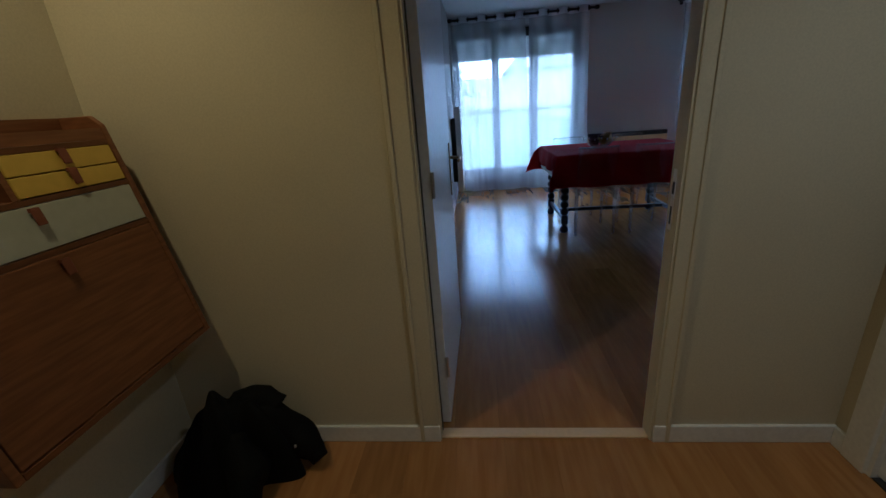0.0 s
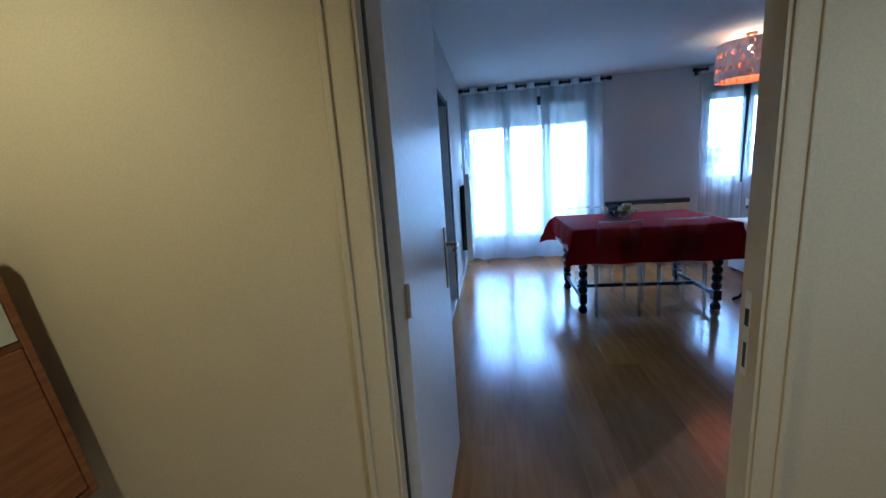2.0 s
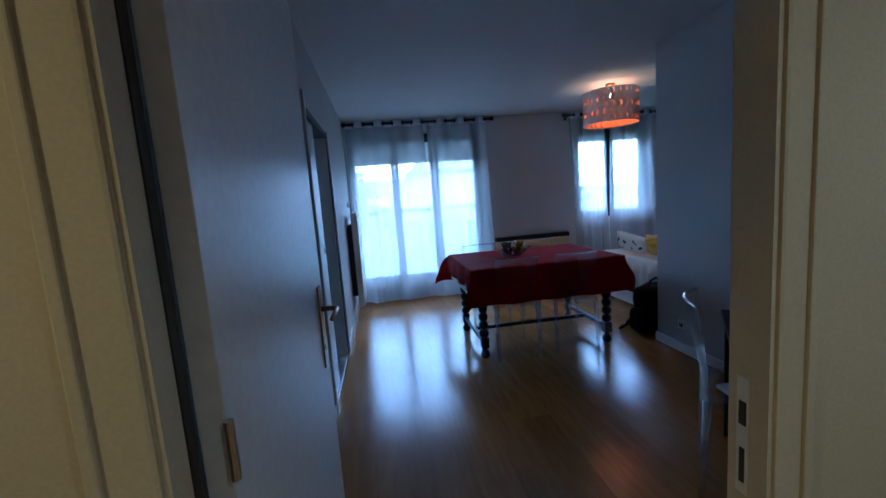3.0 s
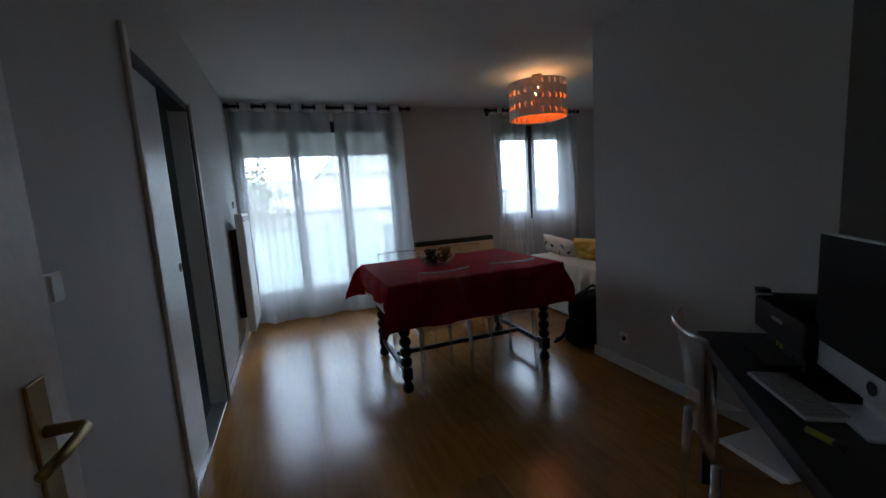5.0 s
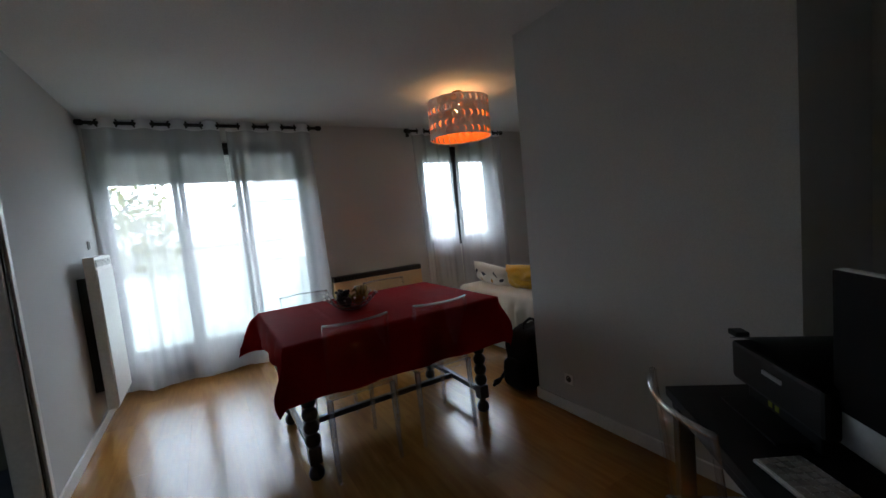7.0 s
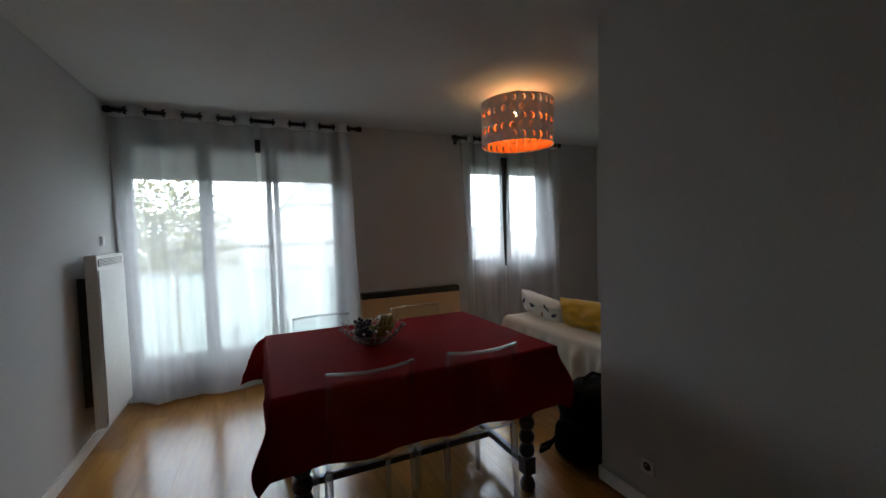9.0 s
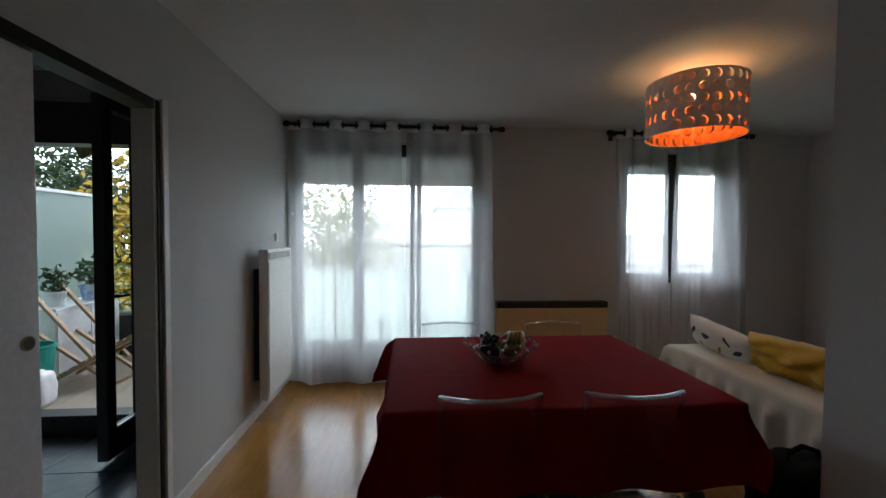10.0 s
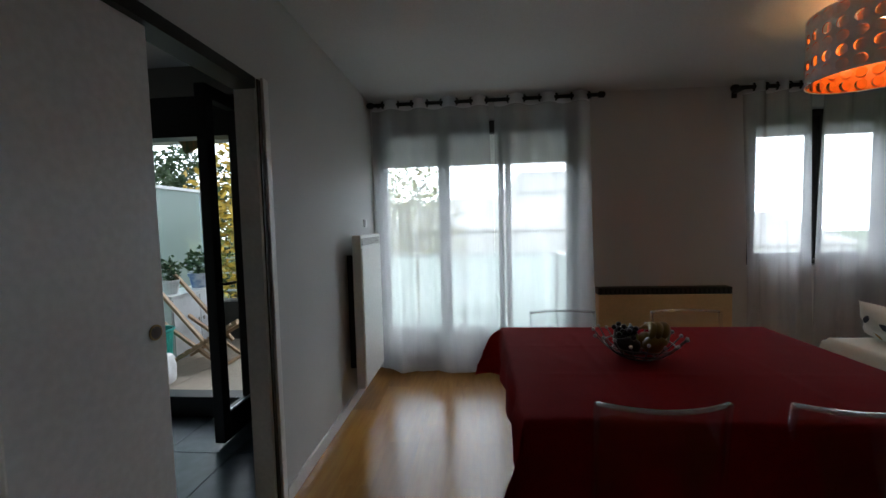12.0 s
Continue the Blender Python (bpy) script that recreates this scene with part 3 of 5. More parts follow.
# ---- heaters ----
ht = thing("wall_heater", (0.09, 4.53, 0.17), "tall white electric panel heater on the wall", "heater")
part("body", boxed(0.066, 4.285, 0.17, 0.132, 4.855, 1.30, 0.008), HEATER, ht)
part("front_panel", boxed(0.1325, 4.295, 0.185, 0.138, 4.845, 1.205, 0.003), HEATER, ht, "smooth white front panel")
part("grille", boxed(0.1318, 4.31, 1.225, 0.1345, 4.82, 1.275), GRILLE, ht, "dark slotted air outlet")
for k in range(5):
    part("louvre", boxed(0.1345, 4.31, 1.228 + k * 0.0095, 0.1385, 4.82, 1.232 + k * 0.0095), HEATER, ht)
for y in (4.36, 4.70):
    part("bracket", boxed(0.001, y, 0.30, 0.066, y + 0.03, 1.15), GRILLE, ht)
ht = thing("convector_heater", (2.59, 5.14, 0.16), "beige convector heater with a dark grille along its top", "heater")
part("body", boxed(2.03, 5.085, 0.16, 3.155, 5.186, 0.705, 0.006), BEIGE, ht)
part("grille", boxed(2.03, 5.090, 0.706, 3.155, 5.186, 0.766, 0.002), GRILLE, ht, "dark grille")
for k in range(28):
    part("fin", boxed(2.045 + k * 0.0396, 5.0875, 0.715, 2.062 + k * 0.0396, 5.0905, 0.757), BLACKIRON, ht)
for x in (2.15, 2.99):
    part("bracket", boxed(x, 5.186, 0.2, x + 0.04, 5.199, 0.7), GRILLE, ht)

# ---- dining table ----
TX0, TX1, TY0, TY1, TZ = 1.10, 2.435, 2.63, 3.66, 0.785
tb = thing("dining_table", (1.75, 3.1, 0), "dark oak dining table on turned bobbin legs", "table")
part("tabletop", boxed(TX0 + 0.01, TY0 + 0.01, TZ - 0.035, TX1 - 0.01, TY1 - 0.01, TZ - 0.004, 0.005), DARKWOOD, tb)
LX, LY = (1.195, 2.325), (2.735, 3.490)
for y in LY:
    part("apron", boxed(LX[0] + 0.035, y - 0.012, 0.645, LX[1] - 0.035, y + 0.012, TZ - 0.036), DARKWOOD, tb)
for x in LX:
    part("apron", boxed(x - 0.012, LY[0] + 0.035, 0.645, x + 0.012, LY[1] - 0.035, TZ - 0.036), DARKWOOD, tb)
    part("stretcher", boxed(x - 0.017, LY[0] + 0.03, 0.125, x + 0.017, LY[1] - 0.03, 0.16, 0.005), DARKWOOD, tb)
part("stretcher", boxed(LX[0] + 0.018, 3.095, 0.125, LX[1] - 0.018, 3.129, 0.16, 0.005), DARKWOOD, tb)
for x in LX:
    for y in LY:
        prof = [(0.026, 0.0), (0.038, 0.012), (0.042, 0.035), (0.034, 0.06), (0.022, 0.075)]
        bm = bmesh.new()
        box(bm, x - 0.033, y - 0.033, 0.095, x + 0.033, y + 0.033, 0.185, 0.004)
        box(bm, x - 0.035, y - 0.035, 0.62, x + 0.035, y + 0.035, TZ - 0.036, 0.004)
        z = 0.185
        prof += [(0.022, 0.10)]
        lathe(bm, x, y, prof, 16)
        up = [(0.022, 0.18)]
        for k in range(6):
            c = 0.185 + 0.0365 + 0.0728 * k
            up += [(0.024, c - 0.036), (0.037, c - 0.022), (0.043, c), (0.037, c + 0.022), (0.024, c + 0.036)]
        up += [(0.022, 0.63)]
        lathe(bm, x, y, up, 16)
        part("leg", bm, DARKWOOD, tb, smooth=False)


def draped(x0, x1, y0, y1, z, over, seed, wob):
    """Cloth over a table: over gives the drop at x0, x1, y0, y1; free corners fall into points."""
    lo_x, hi_x, lo_y, hi_y = over
    def place(u, v):
        s = x0 - lo_x + (x1 - x0 + lo_x + hi_x) * u
        t = y0 - lo_y + (y1 - y0 + lo_y + hi_y) * v
        dx = max(x0 - s, 0, s - x1)
        dy = max(y0 - t, 0, t - y1)
        cx, cy = min(max(s, x0), x1), min(max(t, y0), y1)
        ox, oy = (-1 if s < x0 else 1) * (dx > 0), (-1 if t < y0 else 1) * (dy > 0)
        drop = math.hypot(dx, dy) if t > y1 else max(dx, dy) + 0.12 * min(dx, dy)
        far = min(drop / 0.05, 1)
        fold = wob * noise.noise(Vector((s * 5 + seed, t * 5, 0.3))) * far
        wave = 0.012 * math.sin(s * 17 + seed) * (dy > 0) * far + 0.010 * math.sin(t * 19) * (dx > 0) * far
        out = 0.012 * far + fold + wave + ((0.85 if oy > 0 else 0.35) if ox < 0 else 0.15) * min(dx, dy)
        fold_line = sum(math.exp(-((a - b) / 0.014) ** 2) for a, b in ((s, 1.44), (s, 2.05), (t, 2.98), (t, 3.33)))
        crease = 0.004 * noise.noise(Vector((s * 4, t * 4, seed))) + 0.002 * fold_line + 0.003 * max(0, noise.noise(Vector((s * 11, t * 7, 3)))) if drop == 0 else 0
        round_off = 0.010 * (1 - math.exp(-drop * 60))
        return (cx + ox * out, cy + oy * out, z + max(crease, 0) - max(0, drop - 0.006) - round_off * (drop > 0))
    return sheet(bmesh.new(), 150, 120, place)


cloth = thing("tablecloth", (1.75, 3.1, TZ), "dark red cotton tablecloth hanging over the table", "tablecloth")
part("fabric", draped(TX0 - 0.008, TX1 + 0.008, TY0 - 0.008, TY1 + 0.008, TZ + 0.004, (0.18, 0.25, 0.300, 0.27), 2.0, 0.022), REDCLOTH, cloth, smooth=True, thick=0.0015)
under = thing("table_felt", (1.2, 3.1, TZ), "white table felt showing under the red cloth", "table felt")
bm = boxed(TX0 - 0.003, TY0 + 0.05, TZ - 0.0035, TX0 + 0.4, TY1 - 0.05, TZ - 0.0005)
box(bm, TX0 - 0.006, TY0 + 0.05, TZ - 0.235, TX0 - 0.003, TY1 - 0.05, TZ - 0.0005)
part("fabric", bm, FELT, under)


# ---- clear chairs ----
def clear_chair():
    """Moulded clear chair: back to -y, seat centre over the origin, feet on z = 0."""
    c = thing("clear_chair", (0, 0, 0), "clear polycarbonate chair pushed in at the table", "chair", "clear chairs")
    bm = bmesh.new()
    def seat(u, v):
        return (-0.185 + 0.37 * u, -0.19 + 0.38 * v, 0.455 - 0.018 * math.sin(math.pi * u) * math.sin(math.pi * v))
    sheet(bm, 12, 12, seat)
    part("seat", bm, CLEAR, c, smooth=True, thick=0.012)
    bm = bmesh.new()
    def back(u, v):
        a = (u - 0.5) * 2
        return (0.178 * a, -0.185 - 0.05 * (1 - a * a) * (0.3 + 0.7 * v) - 0.035 * v, 0.46 + 0.395 * v)
    sheet(bm, 14, 10, back)
    part("backrest", bm, CLEAR, c, smooth=True, thick=0.010)
    bm = bmesh.new()
    tube(bm, [back(i / 14, 1.0) for i in range(15)], 0.0075, 6)
    part("top_rim", bm, CLEARRIM, c, smooth=True)
    for sx in (-1, 1):
        bm = bmesh.new()
        tube(bm, [(sx * 0.178, -0.182, 0.46), (sx * 0.178, -0.222, 0.858)], 0.0085, 6)
        part("back_post", bm, CLEAR, c, smooth=True)
        for sy, foot in ((-1, -0.205), (1, 0.195)):
            bm = bmesh.new()
            tube(bm, [(sx * 0.182, foot, 0.0), (sx * 0.180, sy * 0.185, 0.448)], [0.013, 0.018], 8)
            part("leg", bm, CLEARRIM, c, smooth=True)
        part("rail", boxed(sx * 0.18 - 0.006, -0.165, 0.41, sx * 0.18 + 0.006, 0.165, 0.446, 0.003), CLEAR, c)
    for y in (-0.18, 0.18):
        part("rail", boxed(-0.16, y - 0.006, 0.41, 0.16, y + 0.006, 0.446, 0.003), CLEAR, c)
    return c


chair = clear_chair()
chair.matrix_basis = pose(1.462, 2.815, 0, 0, 0, 1)
copy_thing(chair, pose(1.990, 2.815, 0, 0, 0, -1))
copy_thing(chair, pose(1.437, 3.52, 0, 0, 0, 181))
copy_thing(chair, pose(2.092, 3.52, 0, 0, 0, 179))
deskchair = copy_thing(chair, pose(1.965, 0.945, 0, 0, 0, -130))
tagged(deskchair, "clear polycarbonate chair drawn up to the desk")


# ---- pendant lamp ----
def pierced(radius, z0, z1, cols, rows, hole, flap):
    """Drum wall with a round hole in each cell; flap leaves its disc bent inwards on one side of the hole."""
    bm = bmesh.new()
    seg = 16
    cw, ch = 2 * math.pi / cols, (z1 - z0) / rows
    def at(a, z, r=radius):
        return bm.verts.new((3.03 + r * math.cos(a), 3.745 + r * math.sin(a), z))
    for i in range(cols):
        for j in range(rows):
            ca, cz = (i + 0.5) * cw, z0 + (j + 0.5) * ch
            outer, inner = [], []
            for k in range(seg):
                t = 2 * math.pi * k / seg
                c, s = math.cos(t), math.sin(t)
                m = 1 / max(abs(c), abs(s))
                outer.append(at(ca + c * m * cw / 2, cz + s * m * ch / 2))
                inner.append(at(ca + c * hole / radius, cz + s * hole))
            for k in range(seg):
                bm.faces.new((outer[k], outer[(k + 1) % seg], inner[(k + 1) % seg], inner[k]))
            if flap:
                lean = 0.34 + 0.08 * math.sin(3.1 * i + 1.7 * j)
                disc = []
                for k in range(seg):
                    t = 2 * math.pi * k / seg
                    d = max(0.0, math.cos(t) + 1 - 0.08)
                    disc.append(at(ca + (-1) ** j * (math.cos(t) if d == 0 else -0.92 + d * math.cos(lean)) * hole / radius, cz + math.sin(t) * hole, radius - d * math.sin(lean) * hole))
                bm.faces.new(disc)
    bmesh.ops.remove_doubles(bm, verts=bm.verts, dist=1e-4)
    return bm


pl = thing("pendant_lamp", (3.03, 3.745, H), "pierced white drum pendant lamp glowing orange inside", "lamp")
shade = part("shade", pierced(0.288, 2.07, 2.41, 26, 5, 0.027, True), SHADEWHITE, pl, "white drum shade pierced with circles")
part("lining", pierced(0.2835, 2.071, 2.409, 26, 5, 0.0272, True), SHADECOPPER, shade, "glossy orange lining")
for z in (2.07, 2.41):
    bm = bmesh.new()
    tube(bm, [(3.03 + 0.288 * math.cos(a), 3.745 + 0.288 * math.sin(a), z) for a in [2 * math.pi * k / 48 for k in range(49)]], 0.004, 6, False)
    part("rim", bm, SHADEWHITE, shade)
for k in range(3):
    a = 2 * math.pi * k / 3 + 0.4
    bm = bmesh.new()
    tube(bm, [(3.03, 3.745, 2.402), (3.03 + 0.286 * math.cos(a), 3.745 + 0.286 * math.sin(a), 2.408)], 0.003, 6)
    part("spoke", bm, STEEL, shade)
bm = bmesh.new()
lathe(bm, 3.03, 3.745, [(0.05, H - 0.001), (0.05, H - 0.012), (0.03, H - 0.03), (0.008, H - 0.035)])
part("ceiling_rose", bm, BRASS, pl, "small metal ceiling rose", True)
bm = bmesh.new()
tube(bm, [(3.03, 3.745, H - 0.03), (3.03, 3.745, 2.40)], 0.006, 8)
part("stem", bm, BRASS, pl)
bm = bmesh.new()
lathe(bm, 3.03, 3.745, [(0.012, 2.425), (0.02, 2.415), (0.02, 2.395), (0.016, 2.388)])
part("lamp_holder", bm, BRASS, pl)
bm = bmesh.new()
lathe(bm, 3.03, 3.745, [(0.013, 2.387), (0.018, 2.37), (0.03, 2.345), (0.03, 2.325), (0.02, 2.305), (0.006, 2.298)], 14)
bulb = part("bulb", bm, BULB, pl, "lit bulb", True)
bulb.visible_shadow = False


# ---- fruit bowl ----
BX, BY, BZ = 1.63, 3.18, TZ + 0.0085
bw = thing("fruit_bowl", (BX, BY, BZ), "wire fruit bowl with bead tips standing on the tablecloth", "bowl")
for r, z in ((0.06, 0.003), (0.105, 0.028), (0.135, 0.055)):
    bm = bmesh.new()
    tube(bm, [(BX + r * math.cos(a), BY + r * math.sin(a), BZ + z) for a in [2 * math.pi * k / 32 for k in range(33)]], 0.003, 6, False)
    part("ring", bm, WIRE, bw, smooth=True)
rnd = random.Random(4)
for k in range(18):
    a = 2 * math.pi * k / 18
    c, s = math.cos(a), math.sin(a)
    tip = 0.168 + 0.012 * rnd.random()
    top = 0.085 + 0.02 * rnd.random()
    bm = bmesh.new()
    tube(bm, [(BX + r * c, BY + r * s, BZ + z) for r, z in ((0.06, 0.003), (0.09, 0.013), (0.12, 0.035), (0.145, 0.06), (tip, top))], 0.0024, 6)
    wire = part("wire", bm, WIRE, bw, smooth=True)
    bm = bmesh.new()
    bmesh.ops.create_uvsphere(bm, u_segments=8, v_segments=6, radius=0.0075, matrix=Matrix.Translation((BX + tip * c, BY + tip * s, BZ + top)))
    part("bead", bm, STEEL, wire, "glass bead tip" if k == 0 else "", True)


def fruit(name, x, y, z, profile, mat, label, tilt=0, turn=0):
    bm = bmesh.new()
    lathe(bm, 0, 0, profile, 14)
    bm.transform(pose(BX + x, BY + y, BZ + z, tilt, 0, turn))
    ob = finish(name, bm, mat, True)
    return tagged(ob, label, "fruit", "fruit in the bowl")


ROUND = [(0.004, -0.036), (0.02, -0.032), (0.033, -0.016), (0.037, 0.0), (0.033, 0.017), (0.02, 0.031), (0.006, 0.034)]
PEAR = [(0.005, -0.042), (0.026, -0.036), (0.036, -0.016), (0.033, 0.01), (0.021, 0.034), (0.014, 0.052), (0.005, 0.058)]
fruit("orange", 0.05, 0.05, 0.055, ROUND, LEMON, "yellow citrus fruit in the wire bowl")
fruit("pear", 0.045, -0.04, 0.062, PEAR, LEMON, "ripe yellow pear lying in the wire bowl", 60, 40)
fruit("pear", 0.085, 0.0, 0.075, PEAR, CITRUS, "greenish yellow pear in the wire bowl", 70, 120)
fruit("apple", -0.01, 0.07, 0.06, ROUND, CITRUS, "green apple in the wire bowl")
fruit("avocado", -0.06, 0.03, 0.065, PEAR, PLUM, "dark avocado in the wire bowl", 30, 200)
fruit("avocado", -0.055, -0.045, 0.06, PEAR, PLUM, "dark avocado in the wire bowl", 75, 260)
bm = bmesh.new()
for k in range(26):
    p = Vector((rnd.gauss(-0.045, 0.022), rnd.gauss(-0.005, 0.028), 0.10 + 0.028 * rnd.random()))
    bmesh.ops.create_icosphere(bm, subdivisions=1, radius=0.012, matrix=Matrix.Translation((BX + p.x, BY + p.y, BZ + p.z)))
tagged(finish("grapes", bm, PLUM, True), "bunch of black grapes on the fruit", "fruit", "fruit in the bowl")
for k in range(3):
    bm = bmesh.new()
    pts = [(BX + 0.005 + 0.025 * k + 0.045 * math.sin(t), BY - 0.09 + 0.16 * t / 3, BZ + 0.085 + 0.045 * math.sin(t)) for t in [0.3 + 2.4 * i / 9 for i in range(10)]]
    tube(bm, pts, [0.005, 0.013, 0.017, 0.018, 0.018, 0.018, 0.017, 0.014, 0.008, 0.005], 8)
    tagged(finish("banana", bm, LEMON, True), "ripe yellow banana on top of the bowl", "fruit", "fruit in the bowl")


# ---- daybed and cushions ----
db = thing("daybed", (3.6, 3.4, 0), "daybed with a white base under a cream throw", "daybed")
part("base", boxed(3.155, 2.68, 0.03, 4.10, 4.10, 0.40, 0.01), GLOSSWHITE, db, "white panelled base")
part("mattress", boxed(3.145, 2.67, 0.405, 4.11, 4.11, 0.588, 0.03), CREAM, db)
for x in (3.2, 4.05):
    for y in (2.74, 4.04):
        part("foot", boxed(x - 0.025, y - 0.025, 0, x + 0.025, y + 0.025, 0.03), BLACKPLASTIC, db)


def throw_place(u, v):
    s, t = -0.38 + 1.30 * u, -0.02 + 1.70 * v
    dx, dy = max(-s, 0), max(t - 1.47, 0)
    x, y = 3.135 + max(s, 0), 2.66 + min(max(t, 0.0), 1.47)
    drop = math.hypot(dx, dy)
    hang = min(drop / 0.12, 1)
    x -= (0.012 + (0.022 * math.sin(t * 26) + 0.016 * math.sin(t * 47 + 1)) * hang * hang * 0.9) * (dx > 0) + 0.02 * hang * (dx > 0)
    y += (0.012 + 0.012 * math.sin(s * 23) * hang) * (dy > 0) + 0.25 * min(dx, dy)
    z = 0.600 - drop + 0.004 * noise.noise(Vector((s * 4, t * 4, 1.1))) - (0.012 if drop > 0 else 0)
    return (x, y, z)


th = thing("throw", (3.5, 3.4, 0.6), "cream cotton throw hanging in folds over the daybed", "blanket")
part("fabric", sheet(bmesh.new(), 70, 150, throw_place), CREAM, th, smooth=True, thick=0.003)


def cushion(name, m, w, h, t, mat, label, seed, prints=()):
    """A filled cushion with pinched corners and crumpled faces; m is its pose, width along x, height along y."""
    c = thing(name, m.translation, label, "cushion", "cushions on the daybed")
    def bulge(a, b):
        return t / 2 * (max(0, 1 - abs(a) ** 2.6) * max(0, 1 - abs(b) ** 2.6)) ** 0.5 * (1 + (0.22 + 0.12 * seed) * noise.noise(Vector((a * 2.3, b * 2.3, seed))))
    def flat(a, b):
        pinch = 1 - 0.07 * (1 - b * b) if abs(a) > 0.5 else 1 - 0.05 * (1 - b * b)
        return a * w / 2 * (1 - 0.06 * (1 - abs(b))), b * h / 2 * (1 - 0.08 * (1 - abs(a) ** 2) * 0.6)
    bm = bmesh.new()
    for side in (1, -1):
        def place(u, v):
            a, b = 2 * u - 1, 2 * v - 1
            x, y = flat(a, b)
            return m @ Vector((x, y, side * bulge(a, b)))
        sheet(bm, 24, 20, place)
    bmesh.ops.remove_doubles(bm, verts=bm.verts, dist=1e-4)
    body = part("cover", bm, mat, c, smooth=True)
    for k, (a, b, ang, ln, pm) in enumerate(prints):
        bm = bmesh.new()
        def feather(u, v):
            along, across = (u - 0.5) * ln, (v - 0.5) * ln * 0.42 * math.sin(math.pi * min(max(u, 0.02), 0.98)) ** 0.7
            pa = a + (along * math.cos(ang) - across * math.sin(ang)) * 2 / w
            pb = b + (along * math.sin(ang) + across * math.cos(ang)) * 2 / h
            x, y = flat(pa, pb)
            return m @ Vector((x, y, bulge(pa, pb) + 0.0018))
        sheet(bm, 8, 4, feather)
        part("print", bm, pm, body, "feather print" if k == 0 else "")
    return c


FACE = Matrix(((0, -0.30, -0.954, 0), (-1, 0, 0, 0), (0, 0.954, -0.30, 0), (0, 0, 0, 1)))
cushion("cushion", Matrix.Translation((3.36, 3.87, 0.697)) @ FACE @ pose(0, 0, 0, 0, 0, -7), 0.56, 0.22, 0.14, PILLOW, "white cotton cushion printed with small feathers", 1.0,
        ((-0.7, 0.3, 0.9, 0.075, MOTIF), (-0.25, 0.25, 0.1, 0.10, MOTIF), (0.2, -0.35, 1.2, 0.07, MOTIFB), (0.45, 0.45, 2.2, 0.08, MOTIF), (0.72, -0.1, 0.5, 0.08, MOTIF), (-0.45, -0.5, 2.0, 0.06, MOTIFB)))
cushion("cushion", Matrix.Translation((3.39, 3.30, 0.705)) @ FACE @ pose(0, 0, 0, -8, 0, 3), 0.72, 0.25, 0.19, YELLOW, "crumpled mustard yellow cotton cushion", 4.0)


# ---- bags and coats on the floor ----
def pile(cx, cy, rx, ry, h, seed, lobes, folds=0.5, skew=0.0):
    """A slumped heap of cloth with an uneven outline and deep folds."""
    def place(u, v):
        a, r = 2 * math.pi * u, v
        edge = 1 + 0.18 * math.sin(3 * a + seed) + 0.10 * math.sin(7 * a + 2 * seed) + sum(k * max(0, math.cos(a - at)) ** 10 for at, k in lobes)
        x, y = cx + rx * edge * r * math.cos(a), cy + ry * edge * r * math.sin(a)
        z = h * max(0, 1 - r ** 3.0) ** 0.8 * (1 + skew * r * math.cos(a))
        n = noise.noise(Vector((x * 9, y * 9, seed))) + 0.5 * noise.noise(Vector((x * 21, y * 21, seed + 5)))
        z = z * (1 + folds * n * 0.5) + 0.006
        if v == 1:
            z = 0.001
        return (x, y, max(0.001, z))
    return sheet(bmesh.new(), 64, 26, place, True)


ct = thing("coat", (-0.55, -0.2, 0), "black padded coat dropped in a heap on the floor", "coat")
part("fabric", pile(-0.665, -0.165, 0.235, 0.125, 0.30, 1.3, ((3.3, 0.10), (4.9, 0.15)), 0.6, 0.35), BLACKCLOTH, ct, smooth=True)


def crumpled(points, radii, seed):
    """A limp tube of cloth, dented and folded along its length."""
    pts, rad = [], []
    for (p, q), (r0, r1) in zip(zip(points, points[1:]), zip(radii, radii[1:])):
        for k in range(5):
            f = k / 5
            pts.append(Vector(p).lerp(Vector(q), f))
            rad.append((r0 + (r1 - r0) * f) * (1 + 0.13 * math.sin(7.0 * len(pts) + seed)))
    bm = tube(bmesh.new(), pts, rad, 18)
    for v in bm.verts:
        v.co += 0.022 * noise.noise_vector(v.co * 9 + Vector((seed, 0, 0)))
        v.co.z = max(0.002, v.co.z)
    return bm


part("collar", crumpled([(-0.66, -0.12, 0.22), (-0.60, -0.09, 0.275), (-0.53, -0.085, 0.285), (-0.47, -0.09, 0.23)], [0.04, 0.055, 0.058, 0.05], 2), BLACKCLOTH, ct, smooth=True)
part("sleeve", crumpled([(-0.60, -0.13, 0.24), (-0.50, -0.11, 0.21), (-0.41, -0.11, 0.13), (-0.345, -0.125, 0.065), (-0.315, -0.145, 0.035)], [0.06, 0.075, 0.065, 0.05, 0.028], 5), BLACKCLOTH, ct, smooth=True)
part("sleeve", crumpled([(-0.60, -0.20, 0.19), (-0.53, -0.27, 0.11), (-0.50, -0.33, 0.06), (-0.545, -0.395, 0.035)], [0.07, 0.07, 0.055, 0.03], 9), BLACKCLOTH, ct, smooth=True)
for p in ((-0.385, -0.180, 0.145), (-0.515, -0.385, 0.066)):
    bm = bmesh.new()
    bmesh.ops.create_uvsphere(bm, u_segments=8, v_segments=6, radius=0.006, matrix=Matrix.Translation(p))
    part("press_stud", bm, STEEL, ct, smooth=True)
bg = thing("shoulder_bag", (1.50, -0.62, 0), "black cloth bag slumped against the hall door", "bag")
part("fabric", pile(1.555, -0.66, 0.058, 0.17, 0.30, 2.2, ((1.6, 0.1),), 0.4), BLACKCLOTH, bg, smooth=True)


